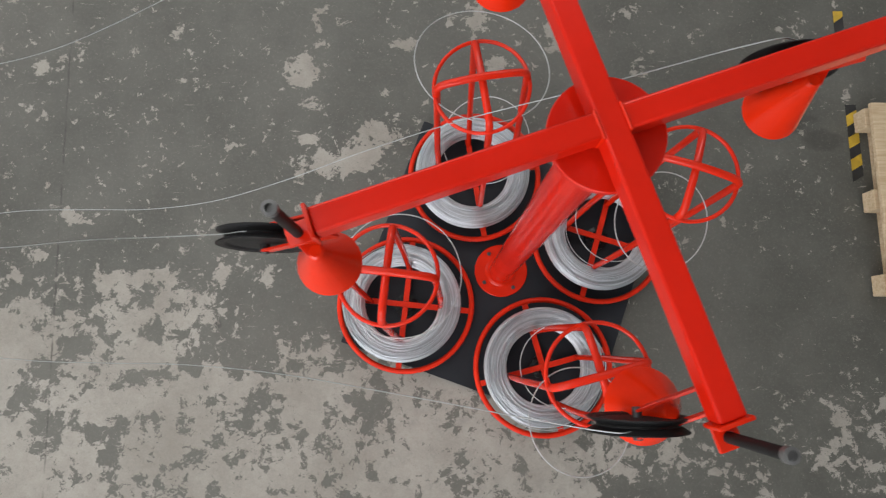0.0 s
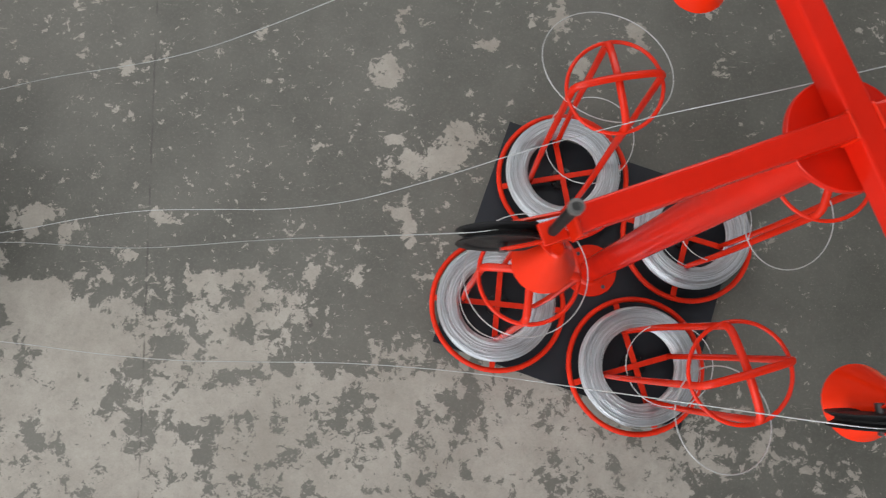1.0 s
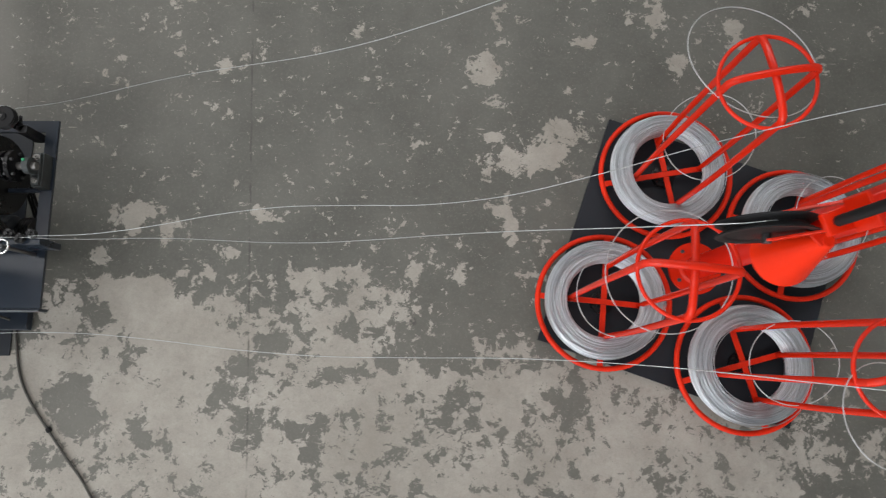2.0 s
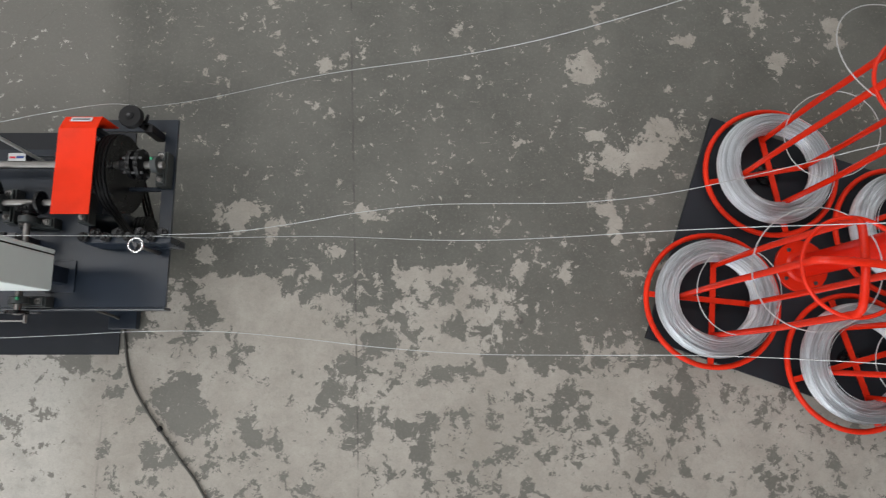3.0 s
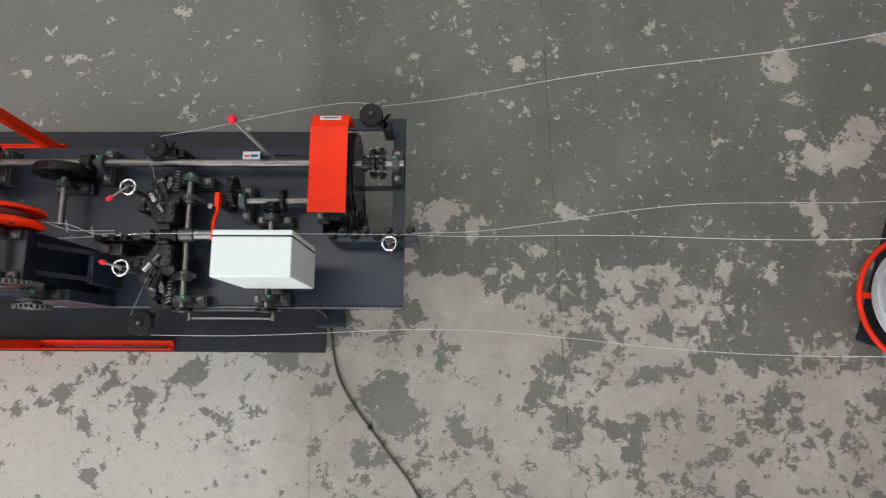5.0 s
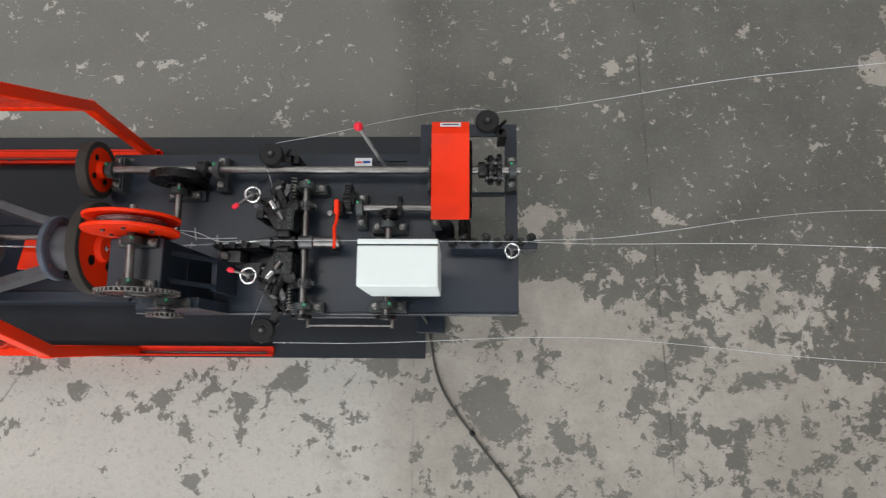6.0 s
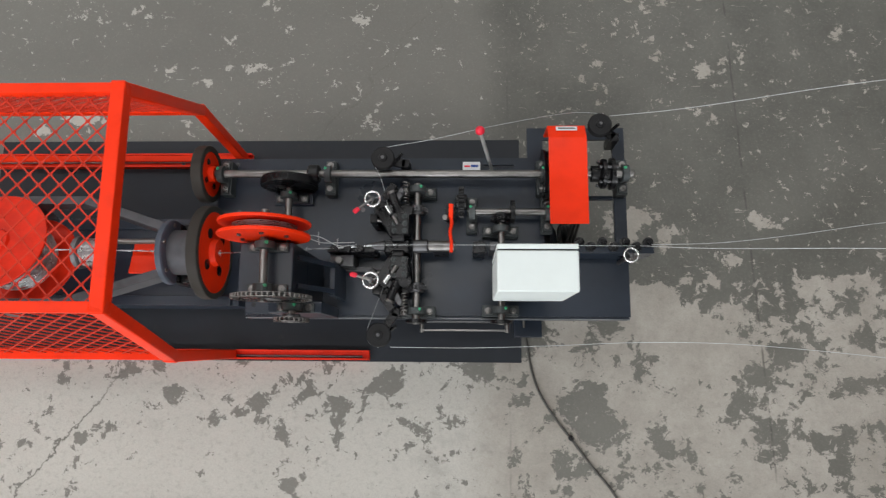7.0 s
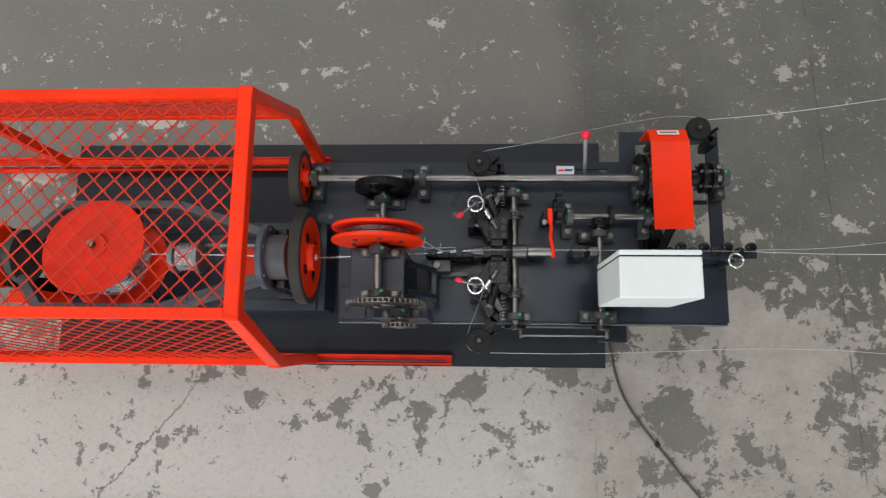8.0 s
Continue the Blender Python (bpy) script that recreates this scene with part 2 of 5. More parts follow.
BARE_MIDDLE = [
    (-1.02, 1.375, 0.035, 0.03), (-1.11, 1.10, 0.025, 0.02), (-1.64, 1.21, 0.035, 0.045), (-1.68, 1.03, 0.045, 0.035), (-1.70, 1.32, 0.035, 0.03),
    (-1.01, 0.52, 0.04, 0.02), (-1.95, 0.52, 0.075, 0.035), (-2.00, 0.43, 0.04, 0.045), (-1.86, 0.42, 0.03, 0.07), (-2.07, 0.17, 0.08, 0.05),
    (-2.13, 0.31, 0.035, 0.04), (-1.93, 0.10, 0.11, 0.10), (-1.80, 0.01, 0.10, 0.10), (-1.72, -0.02, 0.08, 0.09), (-1.82, -0.14, 0.08, 0.06),
    (-1.20, 0.21, 0.14, 0.045), (-1.04, 0.235, 0.05, 0.03), (-0.75, 0.25, 0.03, 0.025), (-1.65, 0.23, 0.035, 0.025), (-1.61, -0.09, 0.08, 0.07),
]
BARE_MACHINE = [(-3.71, 1.24, 0.15, 0.022), (-3.95, 1.17, 0.035, 0.02), (-4.51, 0.98, 0.12, 0.025), (-4.72, 0.92, 0.08, 0.02), (-3.21, 1.46, 0.035, 0.03), (-1.42, 0.49, 0.08, 0.035), (-1.58, 0.32, 0.05, 0.03), (-4.85, 0.62, 0.12, 0.10), (-5.1, 0.75, 0.12, 0.06)]
# wider zones with scattered wear
WORN_ZONES = [(-1.97, 0.36, 0.22, 0.22), (-0.15, 0.78, 0.30, 0.20), (-1.15, 0.12, 0.35, 0.12)]
# islands of paint left on the bare lane, and on the newer slab
PAINT_LANE = [
    (-1.35, -0.08, 0.075, 0.035), (-1.26, 0.03, 0.05, 0.02), (-1.57, -0.31, 0.062, 0.075), (-1.48, -0.17, 0.10, 0.05), (-1.41, -0.40, 0.10, 0.062),
    (-1.24, -0.43, 0.05, 0.03), (-1.15, -0.40, 0.062, 0.035), (-1.00, -0.40, 0.05, 0.03), (-0.86, -0.42, 0.037, 0.035), (-1.20, -0.54, 0.035, 0.025),
    (-1.04, -0.21, 0.075, 0.035), (-0.87, -0.16, 0.10, 0.045), (-0.65, -0.14, 0.075, 0.062), (-0.54, -0.30, 0.075, 0.025), (-2.10, -0.41, 0.10, 0.075),
    (-2.20, -0.31, 0.075, 0.10), (-1.91, -0.45, 0.05, 0.03), (-2.29, -0.55, 0.062, 0.04), (-1.77, -0.31, 0.05, 0.035), (-0.16, -0.30, 0.075, 0.03), (-0.05, -0.34, 0.05, 0.035), (-0.38, 0.06, 0.24, 0.13), (-0.62, 0.02, 0.14, 0.17),
]
PAINT_SLAB = [
    (-2.49, -0.29, 0.05, 0.02), (-2.67, -0.17, 0.062, 0.05), (-3.06, -0.22, 0.05, 0.05), (-3.50, -0.44, 0.025, 0.02), (-3.48, -0.64, 0.05, 0.03),
    (-3.62, -0.30, 0.045, 0.035), (-2.75, -0.50, 0.05, 0.02), (-2.53, -0.53, 0.04, 0.03), (-2.97, -0.48, 0.03, 0.02), (-3.28, -0.31, 0.062, 0.035),
    (-3.41, -0.27, 0.03, 0.017), (-4.20, -0.19, 0.045, 0.035), (-4.38, -0.46, 0.03, 0.025), (-3.82, -0.38, 0.035, 0.02), (-3.70, -0.35, 0.035, 0.02),
    (-4.50, -0.22, 0.03, 0.02), (-4.75, -0.53, 0.025, 0.035), (-3.85, -0.61, 0.03, 0.025), (-3.16, -0.25, 0.04, 0.02), (-2.76, -0.38, 0.035, 0.025), (-4.00, -0.26, 0.045, 0.025),
]


def wear_at(x, y):
    """How far the paint is worn beyond the usual at places of the floor, as arrays."""
    out = np.zeros_like(x)
    for places, gain in ((WORN_ZONES, 0.075), (BARE_STAND, 0.185), (BARE_MIDDLE, 0.18), (BARE_MACHINE, 0.19), (PAINT_LANE, -0.12), (PAINT_SLAB, -0.19)):
        for px, py, rx, ry in places:
            d = np.hypot((x - px) / rx, (y - py) / ry)
            out += gain * np.clip(1.5 - d, 0, 0.9)
    # the lane ends beside the stand
    out -= 0.10 * np.clip((x - 0.75) / 0.35, 0, 1) * np.clip((0.4 - y) / 0.4, 0, 1)
    return np.clip(out, -0.16, 0.19)


JOINTS = [(-1.46, 0.036, 0.6), (-2.53, 0.0, 0.25)]
FLOOR = make_floor()


# ---- mesh tools ----
BASE = {}


def thing(name, x, y, z, label, category, group="", kind=""):
    """A top-level Empty at the base of a thing."""
    ob = new(name)
    ob.empty_display_size = 0.05
    ob.location = (x, y, z)
    BASE[ob] = Vector((x, y, z))
    return tagged(ob, label, category, group, kind)


def finish(bm, mat, smooth=20):
    me = bpy.data.meshes.new("mesh")
    turned = bm.edges.layers.int.get("round")
    bmesh.ops.recalc_face_normals(bm, faces=bm.faces)
    for f in bm.faces:
        f.smooth = True
    for e in bm.edges:
        if not (turned and e[turned]) and len(e.link_faces) == 2 and e.calc_face_angle(0) > radians(smooth):
            e.smooth = False
    if turned:
        bm.edges.layers.int.remove(turned)
    bm.to_mesh(me)
    bm.free()
    me.materials.append(mat)
    return me


def part(name, bm, mat, parent, label=""):
    """Links a bmesh, given in world places, as one mesh under a thing or a part of it."""
    off = BASE[parent]
    bmesh.ops.translate(bm, verts=bm.verts, vec=-off)
    ob = new(name, finish(bm, mat))
    ob.parent = parent
    BASE[ob] = off
    return tagged(ob, label)


def solid(name, bm, mat, label, category, group="", kind=""):
    """A thing of one mesh, given in world places; its origin goes to the middle of its base."""
    lo = Vector([min(v.co[i] for v in bm.verts) for i in range(3)])
    hi = Vector([max(v.co[i] for v in bm.verts) for i in range(3)])
    off = Vector(((lo.x + hi.x) / 2, (lo.y + hi.y) / 2, lo.z))
    bmesh.ops.translate(bm, verts=bm.verts, vec=-off)
    ob = new(name, finish(bm, mat))
    ob.location = off
    BASE[ob] = off
    return tagged(ob, label, category, group, kind)


def box(x0, x1, y0, y1, z0, z1, bevel=0.003, bm=None):
    bm = bm or bmesh.new()
    made = bmesh.ops.create_cube(bm, size=1, matrix=Matrix.LocRotScale(((x0 + x1) / 2, (y0 + y1) / 2, (z0 + z1) / 2), None, (abs(x1 - x0), abs(y1 - y0), abs(z1 - z0))))
    if bevel:
        edges = list({e for v in made["verts"] for e in v.link_edges})
        bmesh.ops.bevel(bm, geom=edges, offset=bevel, segments=2, affect="EDGES", profile=0.5)
    return bm


def round_layer(bm):
    """The edge layer that marks the long edges of round shapes."""
    return bm.edges.layers.int.get("round") or bm.edges.layers.int.new("round")


def along(p, q):
    """The pose with z from p towards q, at p."""
    p, q = Vector(p), Vector(q)
    return Matrix.Translation(p) @ (q - p).to_track_quat("Z", "Y").to_matrix().to_4x4(), (q - p).length


def lathe(profile, p, q, segments=32, bm=None, ring=False):
    """Turns (radius, distance from p) pairs about the line from p to q; closed with discs at both ends, or to a ring."""
    bm = bm or bmesh.new()
    turned = round_layer(bm)
    m, _ = along(p, q)
    rings = []
    for r, d in profile:
        if r <= 1e-6:
            rings.append([bm.verts.new(m @ Vector((0, 0, d)))])
        else:
            rings.append([bm.verts.new(m @ Vector((r * math.cos(a), r * math.sin(a), d))) for a in (2 * math.pi * k / segments for k in range(segments))])
    for a, b in zip(rings, rings[1:] + (rings[:1] if ring else [])):
        for k in range(segments):
            k2 = (k + 1) % segments
            if len(a) == 1 and len(b) > 1:
                bm.faces.new((a[0], b[k], b[k2]))
            elif len(b) == 1 and len(a) > 1:
                bm.faces.new((a[k], b[0], a[k2]))
            elif len(a) > 1:
                bm.faces.new((a[k], b[k], b[k2], a[k2]))
                bm.edges.get((a[k], b[k]))[turned] = 1
        if len(a) > 1 and len(b) > 1:
            bm.edges.get((a[0], b[0]))[turned] = 1
    for end in () if ring else (rings[0], rings[-1]):
        if len(end) > 2:
            bm.faces.new(end)
    return bm


def rod(p, q, r, segments=16, bm=None, chamfer=0.15):
    _, n = along(p, q)
    c = min(r * chamfer, n * 0.2)
    return lathe([(r - c, 0), (r, c), (r, n - c), (r - c, n)], p, q, segments, bm)


def sweep(points, r, sides=8, closed=False, bm=None):
    """A round tube along points."""
    bm = bm or bmesh.new()
    turned = round_layer(bm)
    pts = [Vector(p) for p in points]
    n = len(pts)
    rings, normal = [], None
    for i, p in enumerate(pts):
        a = pts[(i - 1) % n] if closed or i else p
        b = pts[(i + 1) % n] if closed or i < n - 1 else p
        t = (b - a).normalized()
        if normal is None:
            normal = t.orthogonal().normalized()
        normal = (normal - t * normal.dot(t)).normalized()
        other = t.cross(normal)
        rings.append([bm.verts.new(p + r * (math.cos(k * 2 * math.pi / sides) * normal + math.sin(k * 2 * math.pi / sides) * other)) for k in range(sides)])
    for i in range(n if closed else n - 1):
        a, b = rings[i], rings[(i + 1) % n]
        for k in range(sides):
            bm.faces.new((a[k], a[(k + 1) % sides], b[(k + 1) % sides], b[k]))
            bm.edges.get((a[k], b[k]))[turned] = 1
    if not closed:
        bm.faces.new(rings[0])
        bm.faces.new(rings[-1])
    return bm


def circle(cx, cy, cz, r, n=48, tilt=(0, 0, 0)):
    m = pose(cx, cy, cz, *tilt)
    return [m @ Vector((r * math.cos(2 * math.pi * k / n), r * math.sin(2 * math.pi * k / n), 0)) for k in range(n)]


def square_tube(p, q, w, h, bm=None, bevel=0.006, up=(0, 0, 1)):
    """A bar of rectangular section from p to q; h along up."""
    p, q = Vector(p), Vector(q)
    d = (q - p).normalized()
    side = Vector(up).cross(d).normalized()
    top = d.cross(side)
    m = Matrix((side, d, top)).transposed().to_4x4()
    m.translation = (p + q) / 2
    bm = bm or bmesh.new()
    made = bmesh.ops.create_cube(bm, size=1, matrix=m @ Matrix.Diagonal((w, (q - p).length, h, 1)))
    if bevel:
        bmesh.ops.bevel(bm, geom=list({e for v in made["verts"] for e in v.link_edges}), offset=bevel, segments=2, affect="EDGES", profile=0.5)
    return bm


def plate_poly(outline, z0, z1, bevel=0.002, holes=()):
    """A flat plate with an outline in x, y."""
    bm = bmesh.new()
    edges = []
    for ring in (outline, *holes):
        vs = [bm.verts.new((x, y, z0)) for x, y in ring]
        edges += [bm.edges.new((a, b)) for a, b in zip(vs, vs[1:] + vs[:1])]
    bmesh.ops.triangle_fill(bm, use_beauty=True, use_dissolve=True, edges=edges)
    out = bmesh.ops.extrude_face_region(bm, geom=list(bm.faces))
    bmesh.ops.translate(bm, verts=[v for v in out["geom"] if isinstance(v, bmesh.types.BMVert)], vec=(0, 0, z1 - z0))
    return bm


def smooth_path(points, per=10):
    """Catmull-Rom through points."""
    pts = [Vector(p) for p in points]
    pts = [2 * pts[0] - pts[1]] + pts + [2 * pts[-1] - pts[-2]]
    out = []
    for a, b, c, d in zip(pts, pts[1:], pts[2:], pts[3:]):
        for k in range(per):
            t = k / per
            out.append(0.5 * (2 * b + (c - a) * t + (2 * a - 5 * b + 4 * c - d) * t * t + (3 * b - a - 3 * c + d) * t ** 3))
    return out + [pts[-2]]


# ---- the hall ----
def floor_slab():
    """One slab; its top is a grid, fine where the wear has places of its own."""
    xs = np.concatenate(([HALL_X0, -9.0], np.arange(-5.6, 2.6, 0.025), [5.0, HALL_X1]))
    ys = np.concatenate(([HALL_Y0, -4.0], np.arange(-1.1, 1.9, 0.025), [5.0, HALL_Y1]))
    nx, ny = len(xs), len(ys)
    gx, gy = np.meshgrid(xs, ys)
    gx, gy = gx.ravel(), gy.ravel()
    verts = [(x, y, 0.15) for x, y in zip(gx.tolist(), gy.tolist())]
    faces = [(j * nx + i, j * nx + i + 1, (j + 1) * nx + i + 1, (j + 1) * nx + i) for j in range(ny - 1) for i in range(nx - 1)]
    rim = [i for i in range(nx)] + [j * nx + nx - 1 for j in range(1, ny)] + [(ny - 1) * nx + i for i in range(nx - 2, -1, -1)] + [j * nx for j in range(ny - 2, 0, -1)]
    low = len(verts)
    verts += [(verts[v][0], verts[v][1], 0.0) for v in rim]
    n = len(rim)
    faces += [(rim[k], low + k, low + (k + 1) % n, rim[(k + 1) % n]) for k in range(n)]
    faces.append(tuple(low + k for k in range(n))[::-1])
    me = bpy.data.meshes.new("floor")
    me.from_pydata(verts, [], faces)
    me.attributes.new("wear", "FLOAT", "POINT").data.foreach_set("value", np.concatenate((wear_at(gx, gy), np.zeros(n))).astype(np.float32))
    me.materials.append(FLOOR)
    ob = new("floor", me)
    ob.location = (0, 0, -0.15)
    tagged(ob, "worn grey painted concrete factory floor with pale bare patches", "floor", kind="structure")


floor_slab()
for nm, b in (("wall_north", (HALL_X0, HALL_X1, HALL_Y1, HALL_Y1 + 0.2)), 
              ("wall_west", (HALL_X0 - 0.2, HALL_X0, HALL_Y0 - 0.2, HALL_Y1 + 0.2)), ("wall_east", (HALL_X1, HALL_X1 + 0.2, HALL_Y0 - 0.2, HALL_Y1 + 0.2))):
    solid(nm, box(*b, -0.15, HALL_H + 0.2, 0), PLASTER, "plain pale painted factory hall wall", "wall", kind="structure")
south = bmesh.new()
for wx0, wx1, wz0, wz1 in ((HALL_X0, -11.0, -0.15, HALL_H + 0.2), (1.0, HALL_X1, -0.15, HALL_H + 0.2), (-11.0, 1.0, -0.15, 2.3), (-11.0, 1.0, 4.5, HALL_H + 0.2)):
    box(wx0, wx1, HALL_Y0 - 0.2, HALL_Y0, wz0, wz1, 0, south)
solid("wall_south", south, PLASTER, "plain pale painted factory hall wall with a window band", "wall", kind="structure")
roof_holes = [[(-12.0, ly - lw / 2), (lx, ly - lw / 2), (lx, ly + lw / 2), (-12.0, ly + lw / 2)] for ly, lw, _, lx in ROOF_AND_FILL_LIGHTS]
solid("ceiling", plate_poly([(HALL_X0, HALL_Y0), (HALL_X1, HALL_Y0), (HALL_X1, HALL_Y1), (HALL_X0, HALL_Y1)], HALL_H, HALL_H + 0.15, holes=roof_holes), SHEETROOF, "white sheet metal hall roof with long openings for roof and fill lamps", "ceiling", kind="structure")


# ---- the pay-off stand ----
def payoff_stand():
    cx, cy = 0.482, 0.248
    stand = thing("payoff_stand", cx, cy, 0, "tall red four-armed steel pay-off stand on a black square plate", "wire stand")
    u, v = Vector((0.335, 0.942)), Vector((0.942, -0.335))
    c = Vector((0.493, 0.252))
    corner = lambda a, b: tuple(c + a * 0.53 * u + b * 0.56 * v)
    part("floor_plate", plate_poly([corner(-1, -1), corner(1, -1), corner(1, 1), corner(-1, 1)], 0.0, 0.02), CHAR2, stand, "black painted steel plate with scuffs")
    flange = lathe([(0.113, 0), (0.115, 0.002), (0.115, 0.014), (0.112, 0.016), (0.07, 0.016), (0.062, 0.022), (0.058, 0.024)], (cx, cy, 0.02), (cx, cy, 1), 40)
    foot = part("base_flange", flange, STAND_RED_DIMMED, stand)
    for k in range(4):
        a = radians(35 + 90 * k)
        part("bolt", rod((cx + 0.09 * math.cos(a), cy + 0.09 * math.sin(a), 0.036), (cx + 0.09 * math.cos(a), cy + 0.09 * math.sin(a), 0.043), 0.009, 6), DARKSTEEL, foot)
    part("column", rod((cx, cy, 0.036), (cx, cy, 1.775), 0.050, 32, chamfer=0.03), ARM_RED_SHADED, stand)
    part("top_disc", lathe([(0.098, 0), (0.1, 0.002), (0.1, 0.012), (0.098, 0.014)], (cx, cy, 1.775), (cx, cy, 2), 40), ARM_RED_SHADED, stand)
    z = 1.829
    top = Vector((cx - 0.008, cy, z))
    reaches = (0.50, 0.49, 0.485, 0.475)
    ways = [Vector((math.cos(radians(19 + 90 * k)), math.sin(radians(19 + 90 * k)), 0)) for k in range(4)]
    through_arm = part("arm", square_tube(top + ways[3] * reaches[3], top + ways[1] * reaches[1], 0.044, 0.046, bevel=0.005), ARM_RED_SHADED, stand)
    for k, reach in enumerate(reaches):
        d = ways[k]
        tip = top + d * reach
        side = Vector((-d.y, d.x, 0))
        if k % 2:
            arm = through_arm
        else:
            arm = part("arm", square_tube(top + d * 0.0215, tip, 0.044, 0.046, bevel=0.005), ARM_RED_SHADED, stand)
            # weld bead round the butt joint
            bead = [top + d * 0.0225 + side * a + Vector((0, 0, b)) for a, b in ((-0.022, -0.022), (-0.0225, 0.018), (-0.018, 0.0225), (0.018, 0.0225), (0.0225, 0.018), (0.022, -0.022))]
            part("weld_bead", sweep(smooth_path(bead, 6), 0.0032, 6), STAND_RED_DIMMED, arm)
        part("end_plate", square_tube(tip, tip + d * 0.007, 0.056, 0.058, bevel=0.002), STAND_RED_DIMMED, arm)
        # black post on the outer end
        foot_at = tip + d * 0.03 - Vector((0, 0, 0.03))
        part("post_bracket", square_tube(tip + d * 0.008 - Vector((0, 0, 0.03)), tip + d * 0.050 - Vector((0, 0, 0.03)), 0.038, 0.010, bevel=0.002), STAND_RED_DIMMED, arm)
        post = part("post", rod(foot_at + Vector((0, 0, 0.006)), foot_at + Vector((0, 0, 0.165)), 0.0088, 16), RUBBER, arm, "black sleeved guide post")
        part("collar", lathe([(0.009, 0), (0.0112, 0.001), (0.0112, 0.012), (0.0065, 0.013), (0.006, 0.006), (0.0, 0.006)], foot_at + Vector((0, 0, 0.165)), foot_at + Vector((0, 0, 1)), 20), COLLAR, post, "bright steel collar")
        # guide wheel, its plane along the hall
        w = Vector(GUIDE_WHEELS[k])
        wheel = lathe([(0.02, -0.010), (0.062, -0.008), (0.067, -0.011), (0.080, -0.012), (0.080, -0.010), (0.066, -0.002), (0.066, 0.002), (0.080, 0.010), (0.080, 0.012), (0.067, 0.011), (0.062, 0.008), (0.02, 0.010)], w, w + Vector((0, 1, 0)), 40)
        wh = part("guide_wheel", wheel, RUBBER, arm, "black grooved guide wheel")
        part("axle", rod(w - Vector((0, 0.026, 0)), w + Vector((0, 0.026, 0)), 0.008, 12), DARKSTEEL, wh)
        # forked bracket from the arm to the wheel axle
        for s in (-0.021, 0.021):
            a0 = tip - d * 0.03 + Vector((0, s, -0.036))
            part("bracket_leg", square_tube(a0, w + Vector((0, s, 0)), 0.005, 0.02, bevel=0.001), STAND_RED_DIMMED, arm)
        # wire funnel under the arm
        f = Vector(FUNNELS[k])
        funnel = lathe([(0.010, 0), (0.014, 0.004), (FUNNEL_RADII[k] - 0.002, 0.138), (FUNNEL_RADII[k], 0.142), (FUNNEL_RADII[k] - 0.005, 0.142), (0.010, 0.01)], f, f - Vector((0, 0, 1)), 36)
        part("wire_funnel", funnel, FUNNEL_RED_LIT, arm, "red sheet metal wire funnel")
        part("funnel_bracket", square_tube(f + Vector((0, 0, -0.004)), Vector((w.x, w.y, f.z - 0.004)) * 0.5 + (tip - d * 0.02) * 0.5 - Vector((0, 0, (tip.z - f.z) * 0.5)), 0.03, 0.006, bevel=0.001), STAND_RED_DIMMED, arm)
    return stand


# guide wheels and wire funnels by arm: right, back, left, front
GUIDE_WHEELS = [(0.82, 0.39, 1.735), (0.21, 0.70, 1.735), (-0.085, 0.085, 1.725), (0.525, -0.217, 1.735)]
FUNNELS = [(0.850, 0.355, 1.76), (0.33, 0.62, 1.76), (0.004, 0.060, 1.75), (0.575, -0.20, 1.75)]
FUNNEL_RADII = (0.057, 0.060, 0.061, 0.070)
payoff_stand()


def payoff_reel():
    """One turntable reel: ring, cross, four uprights and a crossed top with a hoop. Built about the origin."""
    reel = thing("wire_reel", 0, 0, 0, "red tubular wire reel with base ring and open basket", "wire reel", "wire reels on the stand")
    part("hub", lathe([(0.05, 0), (0.05, 0.02), (0.03, 0.024), (0.03, 0.04)], (0, 0, 0), (0, 0, 1), 24), BLACK, reel)
    part("base_ring", sweep(circle(0, 0, 0.042, 0.283, 56), 0.0115, 10, True), RED_WORN, reel)
    part("cross_bar", square_tube((-0.275, 0, 0.042), (0.275, 0, 0.042), 0.024, 0.01, bevel=0.002), RED_WORN, reel)
    for s in (1, -1):
        part("cross_bar", square_tube((0, s * 0.0125, 0.042), (0, s * 0.275, 0.042), 0.024, 0.01, bevel=0.002), RED_WORN, reel)
    # two bent tubes cross over at the top, with a thin hoop round the shoulders
    for k in range(2):
        d = Vector((math.cos(k * math.pi / 2), math.sin(k * math.pi / 2), 0))
        top = 1.062 - 0.021 * k
        half = [(0.150, 0.047), (0.150, 0.45), (0.140, 0.80), (0.134, top - 0.062), (0.130, top - 0.032), (0.112, top - 0.014), (0.06, top - 0.004)]
        pts = [d * r + Vector((0, 0, h)) for r, h in half] + [Vector((0, 0, top))] + [d * -r + Vector((0, 0, h)) for r, h in half[::-1]]
        part("basket_arch", sweep(smooth_path(pts, 5), 0.0115, 10), STAND_RED_DIMMED, reel)
    part("hoop", sweep(circle(0, 0, 0.992, 0.142, 48, (2, -3, 0)), 0.0062, 8, True), STAND_RED_DIMMED, reel)
    return reel


